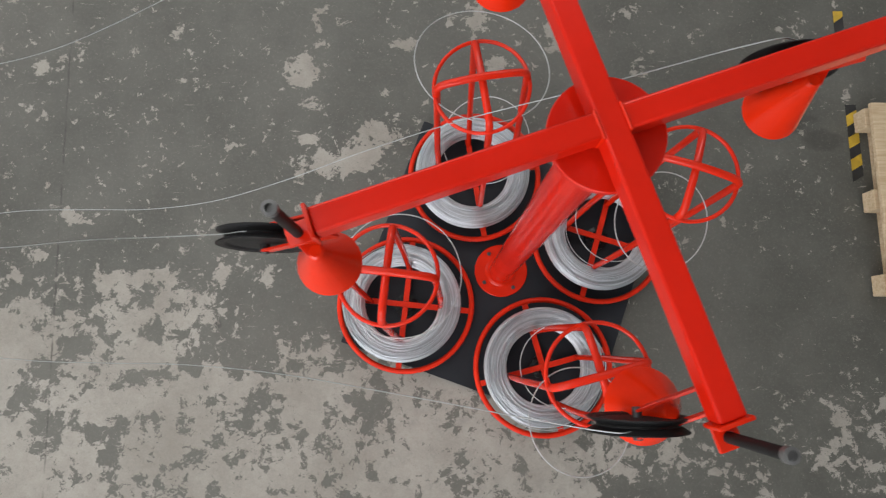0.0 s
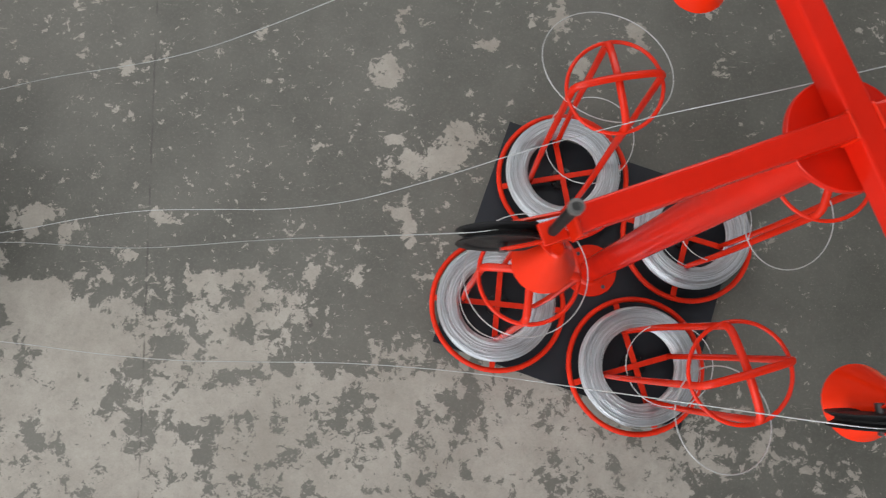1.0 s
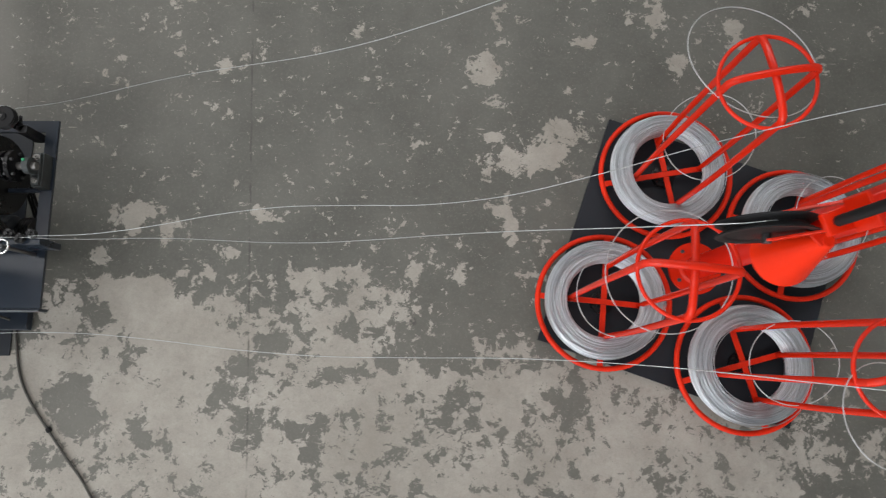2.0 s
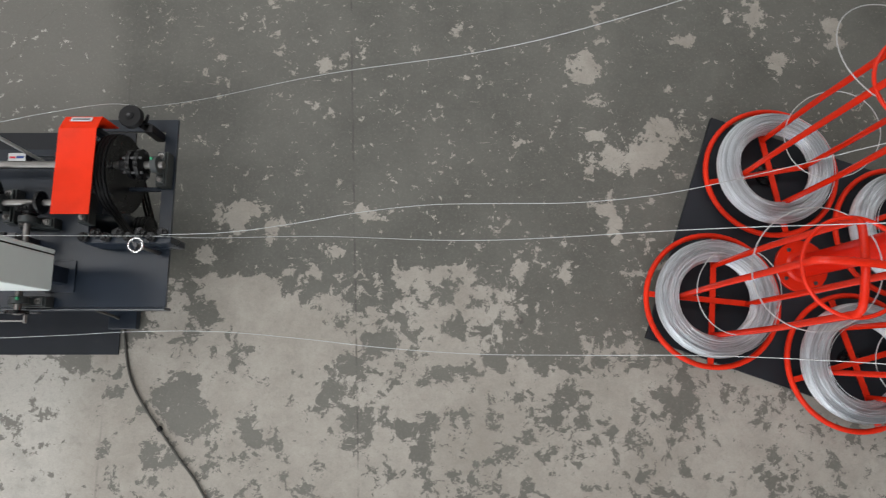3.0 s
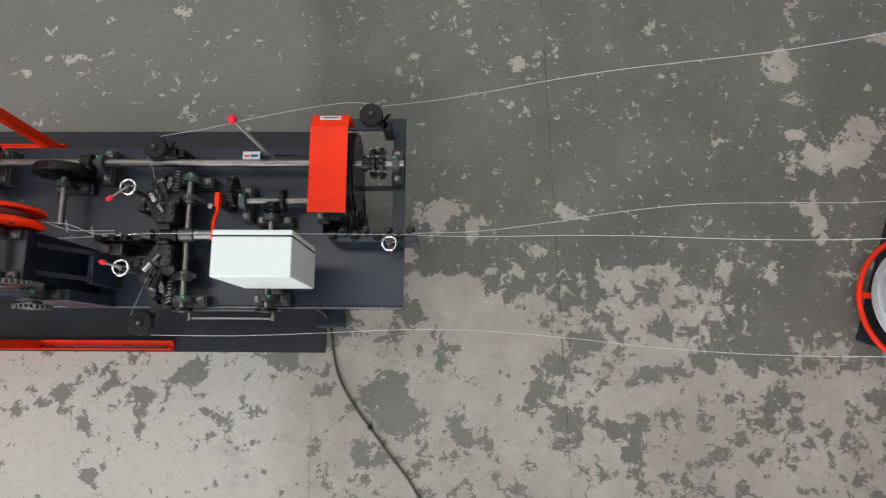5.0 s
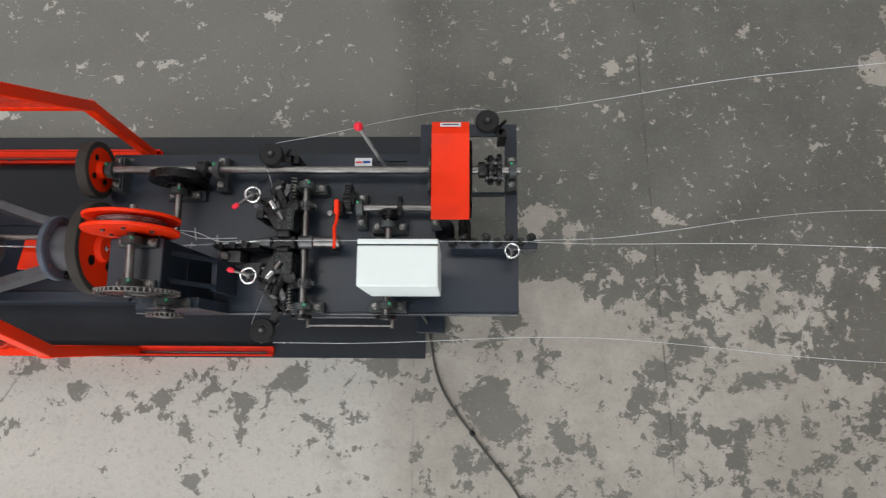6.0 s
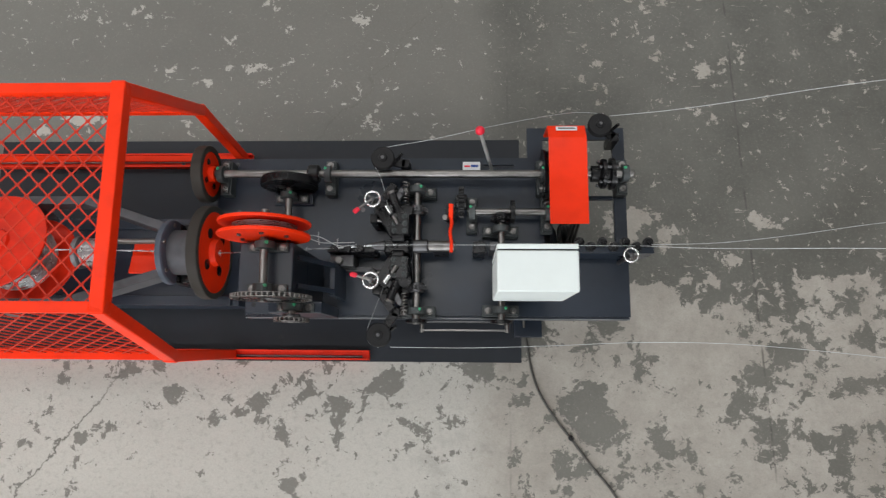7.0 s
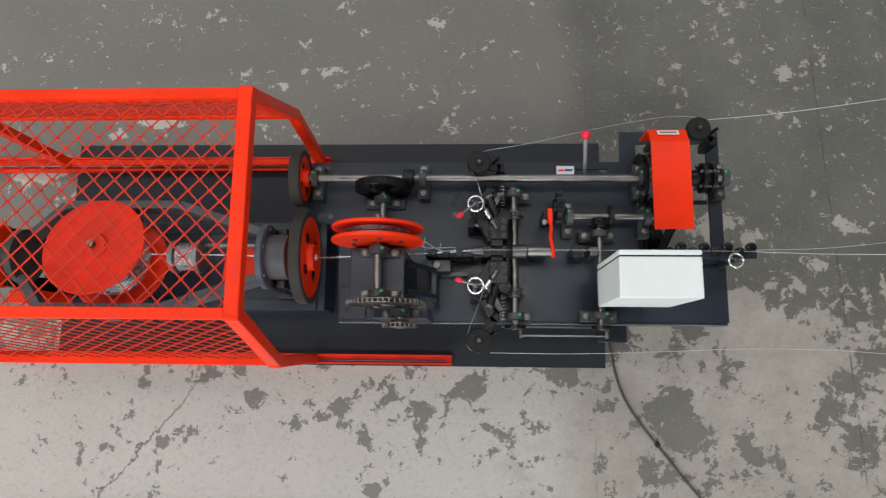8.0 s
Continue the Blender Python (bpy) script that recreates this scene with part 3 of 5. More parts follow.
def wire_coil(seed, loops):
    """A loose bundle of galvanised wire, with stray loops."""
    rnd = random.Random(seed)
    coil = thing("wire_coil", 0, 0, 0, "bright galvanised wire coil lying round a red reel", "wire coil", "wire coils on the reels")
    bm = bmesh.new()
    for k in range(230):
        # fine strands laid over an oval section in drifting layers
        a = 2 * math.pi * (k + 0.6 * rnd.random()) / 130
        deep = 1.0 if k < 130 else 0.84 + 0.18 * rnd.random()
        r = 0.201 + 0.043 * deep * math.cos(a) + rnd.gauss(0, 0.0007)
        z = 0.096 + 0.042 * deep * math.sin(a) + rnd.gauss(0, 0.0006)
        tilt = (rnd.gauss(0, 0.12), rnd.gauss(0, 0.12), rnd.random() * 360)
        sweep(circle(rnd.gauss(0, 0.0012), rnd.gauss(0, 0.0012), z, r, 60, tilt), 0.0019, 6, True, bm)
    for k in range(20):
        sweep(circle(rnd.gauss(0, 0.005), rnd.gauss(0, 0.005), 0.136 + 0.010 * rnd.random(), 0.165 + 0.074 * rnd.random(), 60, (rnd.gauss(0, 1.0), rnd.gauss(0, 1.0), 0)), 0.0015, 6, True, bm)
    body = part("coil_body", bm, COILZINC, coil)
    tagged(body, kind="stuff")
    for x, y, z, r, tx, ty in loops:
        part("stray_loop", sweep(circle(x, y, z, r, 56, (tx, ty, 0)), 0.0018, 6, True), BRIGHTZINC, coil, "stray springy wire loop")
    return coil


reel = payoff_reel()
# reels: x, y, how far the basket leans along x and y in degrees, turn
REELS = [(0.068, 0.098, -0.2, 0.7, -6), (0.368, 0.665, -1.9, 0.3, 9), (0.905, 0.392, 1.6, 0.8, -17), (0.650, -0.165, -0.3, 0.0, 15)]
for rx, ry, lx, ly, turn in REELS[1:]:
    copy_thing(reel, pose(rx, ry, 0.02, -ly, lx, 0) @ pose(0, 0, 0, 0, 0, turn))
reel.matrix_basis = pose(REELS[0][0], REELS[0][1], 0.02, -REELS[0][3], REELS[0][2], 0) @ pose(0, 0, 0, 0, 0, REELS[0][4])
# stray loops beside each coil's own middle: x, y, z, radius, tilts
STRAYS = [
    [(0.03, 0.03, 0.78, 0.195, 8, -6), (0.01, 0.01, 0.30, 0.17, 5, 4)],
    [(-0.01, 0.115, 0.90, 0.215, -14, 8), (0.03, 0.02, 0.46, 0.165, 9, -12)],
    [(-0.02, -0.115, 0.88, 0.150, 12, 8), (-0.01, 0.0, 0.35, 0.16, 6, 9)],
    [(-0.05, -0.125, 0.98, 0.145, -8, 10), (0.02, 0.01, 0.40, 0.155, 8, -8)],
]
for k, (rx, ry, _, _, _) in enumerate(REELS):
    c = wire_coil(k + 3, STRAYS[k])
    off = ((-0.013, 0.004), (-0.012, 0.004), (0.0, 0.01), (-0.006, 0.0))[k]
    c.matrix_basis = pose(rx + off[0], ry + off[1], 0.022)


# ---- feed wires from the stand to the machine ----
def feed_wire(points, label, r=0.0011):
    pts = smooth_path(points, 12)
    return solid("feed_wire", sweep(pts, r, 6), FEEDZINC, label, "wire", "feed wires")


# ---- the barbed wire machine ----
TZ = 0.415  # worktable top


def bearing(parent, x, y, z, axis="x", grease=True, lift=None):
    """A pillow block on the table: foot, housing, two bolts and a green grease cap. The shaft runs along axis at height z."""
    foot = z - 0.05 if lift is None else lift
    turn = pose(x, y, 0, 0, 0, 0 if axis == "y" else 90)
    bm = box(-0.062, 0.062, -0.015, 0.015, foot, foot + 0.013, 0.003)
    lathe([(0.024, -0.013), (0.031, -0.011), (0.031, 0.011), (0.024, 0.013)], (0, 0, z), (0, 1, z), 24, bm)
    box(-0.026, 0.026, -0.011, 0.011, foot + 0.005, z, 0.003, bm)
    if lift is None:
        box(-0.066, 0.066, -0.02, 0.02, TZ, foot, 0.002, bm)
    bmesh.ops.transform(bm, matrix=turn, verts=bm.verts)
    block = part("pillow_block", bm, CAST, parent, "cast grey bearing block")
    for s in (-0.045, 0.045):
        bm = lathe([(0.012, 0), (0.012, 0.002), (0.0085, 0.003), (0.0085, 0.010), (0.0045, 0.0105), (0.0045, 0.016)], (s, 0, foot + 0.013), (s, 0, foot + 1), 10)
        bmesh.ops.transform(bm, matrix=turn, verts=bm.verts)
        part("bolt", bm, STEEL, block)
    if grease:
        bm = lathe([(0.005, 0), (0.006, 0.003), (0.005, 0.009)], (0.014, 0.005, z + 0.024), (0.014, 0.005, z + 1), 8)
        bmesh.ops.transform(bm, matrix=turn, verts=bm.verts)
        part("grease_cap", bm, GREEN, block, "green grease nipple cap")
    return block


def toothed(p, q, r, width, teeth, depth=0.006, bore=0.012):
    """A gear or sprocket from p towards q."""
    m, _ = along(p, q)
    bm = bmesh.new()
    rings = []
    n = teeth * 4
    for d in (0, width):
        rings.append([bm.verts.new(m @ Vector(((r - (depth if k % 4 in (0, 1) else 0)) * math.cos(2 * math.pi * k / n), (r - (depth if k % 4 in (0, 1) else 0)) * math.sin(2 * math.pi * k / n), d))) for k in range(n)])
    a, b = rings
    for k in range(n):
        bm.faces.new((a[k], a[(k + 1) % n], b[(k + 1) % n], b[k]))
    bm.faces.new(a)
    bm.faces.new(b)
    lathe([(bore * 2.2, -0.010), (bore * 2.4, -0.008), (bore * 2.4, width + 0.008), (bore * 2.2, width + 0.010)], p, q, 20, bm)
    return bm


def chain_links(parent, cx, cz, y, r, teeth, name="chain_link"):
    for k in range(teeth):
        a = 2 * math.pi * k / teeth
        c = Vector((cx + r * math.cos(a), y, cz + r * math.sin(a)))
        t = Vector((-math.sin(a), 0, math.cos(a)))
        w = r * 2 * math.pi / teeth
        bm = rod(c - Vector((0, 0.007, 0)), c + Vector((0, 0.007, 0)), 0.0042, 8)
        for s in (-0.006, 0.006):
            square_tube(c - t * w * 0.62 + Vector((0, s, 0)), c + t * w * 0.62 + Vector((0, s, 0)), 0.0018, 0.007, bm, 0, up=(math.cos(a), 0, math.sin(a)))
        part(name, bm, STEEL, parent)


def handwheel(parent, x, y, z, r, knob, tilt=0):
    """A bright handwheel with spokes and, where knob is set, a crank with a crimson grip towards it."""
    hub = part("handwheel", sweep(circle(x, y, z, r, 32), r * 0.17, 10, True), CHROME, parent, "chromed handwheel")
    for k in range(3):
        a = radians(20 + 120 * k)
        part("spoke", rod((x, y, z - 0.004), (x + r * math.cos(a), y + r * math.sin(a), z), r * 0.09, 8), STEEL, hub)
    part("wheel_hub", lathe([(r * 0.3, -0.014), (r * 0.36, -0.01), (r * 0.36, 0.006), (r * 0.2, 0.008)], (x, y, z), (x, y, z + 1), 20), DARKSTEEL, hub)
    if knob:
        kx, ky = knob
        d = Vector((kx - x, ky - y, 0)).normalized()
        part("crank", rod((x, y, z + 0.006), (kx, ky, z + 0.010), 0.004, 8), STEEL, hub)
        part("grip", lathe([(0.005, -0.012), (0.008, -0.008), (0.009, 0.006), (0.006, 0.012)], (kx, ky, z + 0.010), Vector((kx, ky, z + 0.010)) + d, 14), PINKRED, hub, "crimson plastic grip")
    return hub


def machine_base():
    base = thing("machine_base_plate", -3.69, 0.37, 0, "charcoal painted steel base plate under the machine", "base plate")
    part("plate", box(-4.89, -2.485, -0.128, 0.872, 0.0, 0.008, 0.002), CHAR2, base)
    for y0, y1, x1 in ((-0.122, -0.080, -3.14), (0.738, 0.802, -3.70)):
        rail = part("slide_rail", box(-5.6, x1, y0, y1, 0.008, 0.020, 0.002), RED_WORN, base, "red cage slide rail with a worn bright track")
        yc = (y0 + y1) / 2
        for s in (y0 + 0.004, y1 - 0.004):
            part("rail_lip", box(-5.6, x1, s - 0.004, s + 0.004, 0.020, 0.042, 0.001), RED_WORN, rail)
        part("track_rod", rod((-5.55, yc - 0.006, 0.026), (x1 - 0.03, yc - 0.006, 0.026), 0.005, 10), STEEL, rail, "worn steel track rod")
    part("rail_strip", box(-3.695, -3.15, 0.762, 0.772, 0.008, 0.036, 0.001), RED_WORN, base, "narrow red rail strip")
    for x in (-4.4, -4.02, -3.76):
        part("rail_bolt", rod((x, 0.755, 0.020), (x, 0.755, 0.027), 0.008, 6), DARKSTEEL, base)
    part("levelling_foot", box(-2.52, -2.40, -0.02, 0.10, 0.008, 0.045, 0.003), CHAR, base)
    return base


def machine():
    mc = thing("barbed_wire_machine", -2.9, 0.35, 0.008, "charcoal barbed wire machine with steel shafts and red covers", "wire machine")
    # worktable with the drive opening at its back corner
    outline = [(-3.69, 0.412), (-3.565, 0.412), (-3.555, 0.045), (-2.118, 0.045), (-2.118, 0.775), (-2.49, 0.775), (-2.49, 0.655), (-3.69, 0.655)]
    hole = [(-2.43, 0.315), (-2.165, 0.315), (-2.165, 0.728), (-2.43, 0.728)]
    slot = [(-2.66, 0.614), (-2.54, 0.614), (-2.54, 0.628), (-2.66, 0.628)]
    part("table_top", plate_poly(outline, TZ - 0.012, TZ, holes=[hole, slot]), CHAR, mc)
    part("table_lip", box(-3.55, -2.122, 0.034, 0.045, TZ - 0.06, TZ - 0.002, 0.002), CHAR, mc)
    # thin pale strip paints in the highlight along the front edge
    part("edge_highlight", box(-3.552, -2.122, 0.0335, 0.0375, TZ - 0.002, TZ + 0.001, 0), GREYSTEEL, mc, "pale strip drawn in as the highlight of the table edge")
    for b in ((-2.63, -2.55, 0.08, 0.14), (-3.50, -3.42, 0.08, 0.14), (-2.63, -2.55, 0.56, 0.62), (-3.64, -3.56, 0.56, 0.62)):
        part("leg", box(*b, 0.008, TZ - 0.012, 0.003), CHAR, mc)
    part("body_panel", box(-3.53, -2.56, 0.15, 0.55, 0.09, TZ - 0.013, 0.004), CHAR, mc)
    # long back shaft
    sz = 0.52
    part("long_shaft", rod((-3.72, 0.563, sz), (-2.115, 0.560, sz), 0.0145, 20), STEEL, mc, "long turned steel drive shaft")
    for x in (-3.638, -3.237, -2.44, -2.145):
        bearing(mc, x, 0.562, sz, "x")
    part("shaft_collar", rod((-3.31, 0.562, sz), (-3.268, 0.562, sz), 0.034, 24), BLACK, mc)
    # friction wheels at the table's end
    def friction_wheel(x, y, z, r):
        rim = lathe([(r - 0.022, -0.019), (r - 0.002, -0.019), (r, -0.016), (r, 0.016), (r - 0.002, 0.019), (r - 0.022, 0.019)], (x, y, z), (x + 1, y, z), 56, ring=True)
        w = part("friction_wheel", rim, FIBRE, mc, "grey fibre-rimmed friction wheel with red web")
        part("wheel_web", lathe([(r - 0.0225, -0.015), (r - 0.0225, 0.017), (r * 0.70, 0.015), (r * 0.30, 0.014), (r * 0.27, 0.034), (0.02, 0.035), (0.02, -0.03), (r * 0.28, -0.03)], (x, y, z), (x + 1, y, z), 48), RED, w, "red painted wheel web")
        # black discs on the closed web paint in the dark of holes
        for k in range(4):
            a = radians(40 + 90 * k)
            part("web_hole_shade", rod((x + 0.0145, y + r * 0.47 * math.cos(a), z + r * 0.47 * math.sin(a)), (x + 0.0175, y + r * 0.47 * math.cos(a), z + r * 0.47 * math.sin(a)), r * 0.11, 16), BLACK, w)
    friction_wheel(-3.693, 0.562, sz, 0.106)
    friction_wheel(-3.659, 0.265, sz, 0.171)
    # black flywheel on its cross shaft
    part("flywheel", lathe([(0.03, -0.02), (0.055, -0.012), (0.090, -0.010), (0.104, -0.016), (0.106, -0.012), (0.106, 0.012), (0.104, 0.016), (0.09, 0.010), (0.055, 0.012), (0.03, 0.02)], (-3.385, 0.532, 0.50), (-3.385, 1.5, 0.50), 48), BLACK, mc, "black cast flywheel")
    part("flywheel_shaft", rod((-3.385, 0.56, 0.50), (-3.385, 0.33, 0.50), 0.013, 16), STEEL, mc)
    bearing(mc, -3.387, 0.485, 0.50, "y", lift=TZ + 0.02)
    part("bearing_riser", box(-3.46, -3.31, 0.465, 0.505, TZ, TZ + 0.02, 0.002), CHAR, mc)
    # bearing tower with the red barb reel
    tower = part("bearing_tower", box(-3.432, -3.262, 0.080, 0.245, 0.66, 0.845, 0.004), CHAR, mc, "charcoal box tower carrying the reel")
    for b in ((-3.432, -3.412, 0.080, 0.245), (-3.282, -3.262, 0.075, 0.245)):
        part("tower_leg", box(*b, TZ, 0.66, 0.002), CHAR, tower)
    for y in (0.205, 0.115):
        part("tower_brace", square_tube((-3.260, y, 0.80), (-3.180, y, 0.62), 0.016, 0.012, bevel=0.002, up=(1, 0, 0.3)), CHAR, tower)
    part("brace_foot", box(-3.196, -3.176, 0.10, 0.215, TZ, 0.62, 0.003), CHAR, tower)
    rz = 0.892
    part("reel_shaft", rod((-3.337, 0.055, rz), (-3.343, 0.34, rz), 0.0125, 18), STEEL, mc)
    bearing(mc, -3.338, 0.228, rz, "y", lift=0.845)
    bearing(mc, -3.336, 0.098, rz, "y", lift=0.845)
    for y, label in ((0.257, "red reel flange with rivets"), (0.296, "red reel flange")):
        fl = part("reel_flange", lathe([(0.02, -0.005), (0.130, -0.003), (0.138, -0.005), (0.1395, -0.003), (0.1395, 0.003), (0.138, 0.005), (0.130, 0.003), (0.02, 0.005)], (-3.342, y, rz), (-3.342, y + 1, rz), 56), RED, mc, label)
        for k in range(6):
            a = 2 * math.pi * (k + 0.3) / 6
            part("rivet", rod((-3.342 + 0.08 * math.cos(a), y - 0.010, rz + 0.08 * math.sin(a)), (-3.342 + 0.08 * math.cos(a), y - 0.003, rz + 0.08 * math.sin(a)), 0.007, 8), DARKSTEEL, fl)
    bm = bmesh.new()
    rnd = random.Random(5)
    for k in range(26):
        sweep([Vector((-3.342 + r * math.cos(a), y0, rz + r * math.sin(a))) for r, y0 in [(0.075 + 0.022 * rnd.random(), 0.264 + 0.026 * rnd.random())] for a in (2 * math.pi * j / 30 for j in range(30))], 0.0016, 4, True, bm)
    tagged(part("wound_wire", bm, ZINC, mc, "bright wire wound on the reel"), kind="stuff")
    # barbs trail from the reel to the guides
    for k in range(2):
        trail = [Vector((-3.262 + 0.05 * j, 0.276 + 0.010 * math.sin(2.1 * j + 2 * k), 0.80 - 0.062 * j + 0.012 * math.cos(1.7 * j + k))) for j in range(4)]
        strand = sweep(smooth_path(trail, 6), 0.0014, 5)
        for j in range(1, 3):
            t = Vector((0.2, 1, 0.6)) if (j + k) % 2 else Vector((0.3, -0.8, 0.7))
            sweep([trail[j] - 0.013 * t, trail[j] + 0.013 * t], 0.0011, 4, False, strand)
        part("barb_strand", strand, BRIGHTZINC, mc, "bright barb wire trailing off the reel")
    # sprockets and chain in front of the tower
    part("large_sprocket", toothed((-3.312, 0.072, rz - 0.01), (-3.312, 1, rz - 0.01), 0.114, 0.006, 30), DARKSTEEL, mc)
    ch = part("chain", rod((-3.312, 0.066, rz - 0.01), (-3.312, 0.070, rz - 0.01), 0.09, 30), BLACK, mc, "roller chain round the sprocket")
    chain_links(ch, -3.312, rz - 0.01, 0.070, 0.117, 46)
    part("sprocket_block", box(-3.38, -3.20, 0.035, 0.073, TZ, 0.70, 0.003), CHAR, mc)
    bearing(mc, -3.285, 0.052, 0.75, "y", lift=0.70)
    part("small_shaft", rod((-3.285, 0.0, 0.75), (-3.285, 0.09, 0.75), 0.011, 14), STEEL, mc)
    part("small_sprocket", toothed((-3.285, 0.012, 0.75), (-3.285, 1, 0.75), 0.050, 0.006, 16), DARKSTEEL, mc)
    ch = part("chain", rod((-3.285, 0.006, 0.75), (-3.285, 0.010, 0.75), 0.04, 24), BLACK, mc, "roller chain round the small sprocket")
    chain_links(ch, -3.285, 0.75, 0.010, 0.053, 22)
    part("side_plate", box(-3.55, -3.45, 0.05, 0.165, TZ, TZ + 0.012, 0.002), CHAR, mc)
    # the plate is uncut; a black disc paints in the hole's dark
    part("plate_hole_shade", rod((-3.52, 0.083, TZ + 0.0122), (-3.52, 0.083, TZ + 0.0135), 0.009, 14), BLACK, mc)
    # wire guides before the tower
    part("guide_rail", box(-3.22, -3.05, 0.262, 0.282, TZ, 0.56, 0.003), BLACK, mc)
    for x in (-3.19, -3.145, -3.10):
        part("guide_roller", rod((x, 0.272, 0.56), (x, 0.272, 0.585), 0.013, 18), BLACK, mc)
    part("guide_block", box(-3.215, -3.13, 0.215, 0.258, TZ, 0.53, 0.004), DARKSTEEL, mc)
    part("guide_bolt", rod((-3.18, 0.235, 0.53), (-3.18, 0.235, 0.555), 0.014, 16), STEEL, mc)
    part("guide_plate", box(-3.17, -3.07, 0.205, 0.222, TZ, TZ + 0.05, 0.002), DARKSTEEL, mc)
    # barb forming heads, mirrored about the wire line
    for s in (1, -1):
        yc = 0.285
        hy = yc + s * 0.139
        handwheel(mc, -3.043, hy, 0.69, 0.0255, (-3.096, 0.382) if s > 0 else (-3.098, 0.163))
        part("wheel_stem", rod((-3.043, hy, 0.56), (-3.043, hy, 0.685), 0.009, 12), STEEL, mc)
        part("head_arm", square_tube((-3.03, hy, 0.53), (-2.975, yc + s * 0.045, 0.53), 0.05, 0.06, bevel=0.004), BLACK, mc)
        part("head_foot", box(-3.06, -2.99, hy - 0.03, hy + 0.03, TZ, 0.53, 0.004), BLACK, mc)
        part("spring_sleeve", rod((-3.010, hy + s * 0.0, 0.60), (-2.992, hy - s * 0.028, 0.59), 0.010, 16), CHROME, mc, "bright spring sleeve")
        part("spring_sleeve", rod((-2.985, hy - s * 0.036, 0.585), (-2.968, hy - s * 0.064, 0.58), 0.009, 16), STEEL, mc)
        part("head_cylinder", rod((-2.995, hy + s * 0.055, 0.55), (-2.965, hy - s * 0.025, 0.55), 0.017, 18), BLACK, mc)
        part("cap_nut", rod((-2.997, hy + s * 0.062, 0.55), (-2.993, hy + s * 0.052, 0.55), 0.021, 6), STEEL, mc)
        blk = part("die_block", box(-2.995, -2.928, yc + s * 0.040, yc + s * 0.118, TZ, 0.575, 0.004), BLACK, mc, "oily black die block")
        for bx in (-2.980, -2.943):
            for by in (0.052, 0.078, 0.104):
                part("bolt", lathe([(0.0105, 0), (0.0105, 0.002), (0.008, 0.0025), (0.008, 0.010), (0.0045, 0.0105), (0.0045, 0.005), (0, 0.005)], (bx, yc + s * by, 0.575), (bx, yc + s * by, 1), 12), CAST, blk)
        part("die_ring", rod((-2.99, yc + s * 0.033, 0.55), (-2.945, yc + s * 0.033, 0.55), 0.020, 20), BLACK, mc)
        part("head_link", square_tube((-3.005, yc + s * 0.118, 0.548), (-2.955, yc + s * 0.205, 0.548), 0.020, 0.014, bevel=0.002), DARKSTEEL, mc)
        part("link_pin", rod((-2.957, yc + s * 0.202, 0.53), (-2.957, yc + s * 0.202, 0.568), 0.009, 14), DARKSTEEL, mc)
        part("cam_roller", lathe([(0.006, 0), (0.022, 0.001), (0.022, 0.014), (0.006, 0.015)], (-2.94, yc + s * 0.128, 0.552), (-2.94, yc + s * 0.128, 1), 22), BLACK, mc)
        part("stop_screw", rod((-3.06, yc + s * 0.10, 0.545), (-2.996, yc + s * 0.085, 0.545), 0.006, 10), STEEL, mc)
        part("stop_bracket", box(-3.07, -3.045, yc + s * 0.10 - 0.016, yc + s * 0.10 + 0.016, TZ, 0.560, 0.003), BLACK, mc)
        part("return_arm", square_tube((-3.02, yc + s * 0.175, 0.535), (-2.985, yc + s * 0.228, 0.535), 0.028, 0.05, bevel=0.003), BLACK, mc)
        # spring beside the head
        coil = [Vector((-2.945 + 0.011 * math.cos(a), yc + s * (0.165 + 0.0019 * a), 0.53 + 0.011 * math.sin(a))) for a in (j * 0.6 for j in range(70))]
        part("spring", sweep(coil, 0.0026, 6), STEEL, mc)
        part("head_post", box(-2.955, -2.93, yc + s * 0.155 - 0.012, yc + s * 0.155 + 0.012, TZ, 0.52, 0.002), BLACK, mc)
        part("side_rod", rod((-3.0, yc + s * 0.19, 0.50), (-2.94, yc + s * 0.13, 0.50), 0.009, 12), BLACK, mc)
        part("nut", rod((-3.0, yc + s * 0.19, 0.51), (-3.0, yc + s * 0.19, 0.525), 0.012, 6), STEEL, mc)
    part("die_housing", box(-3.02, -2.93, 0.262, 0.308, TZ, 0.545, 0.005), BLACK, mc)
    part("nozzle", lathe([(0.006, 0), (0.010, 0.02), (0.018, 0.06), (0.018, 0.075)], (-3.09, 0.285, 0.55), (-2, 0.285, 0.55), 18), DARKSTEEL, mc)
    for bx, by in ((-3.62, 0.63), (-3.60, 0.44), (-3.12, 0.45)):
        part("table_bolt", lathe([(0.010, 0), (0.010, 0.0015), (0.0065, 0.002), (0.0065, 0.007), (0.0, 0.0075)], (bx, by, TZ), (bx, by, 1), 10), DARKSTEEL, mc)
    # first cross shaft with bevel gears
    part("cross_shaft", rod((-2.903, 0.526, 0.515), (-2.902, 0.010, 0.515), 0.014, 18), STEEL, mc, "bright cross shaft")
    bearing(mc, -2.903, 0.503, 0.515, "y")
    bearing(mc, -2.902, 0.057, 0.515, "y")
    for y, s in ((0.424, 1), (0.141, -1)):
        part("bevel_gear", toothed((-2.903, y - 0.008, 0.515), (-2.903, y + 1, 0.515), 0.040, 0.014, 20, 0.008), DARKSTEEL, mc)
    part("hub_sleeve", rod((-2.915, 0.285, 0.55), (-2.86, 0.285, 0.55), 0.024, 20), DARKSTEEL, mc)
    part("feed_cylinder", rod((-2.86, 0.285, 0.55), (-2.765, 0.285, 0.55), 0.020, 24), STEEL, mc, "bright feed cylinder")
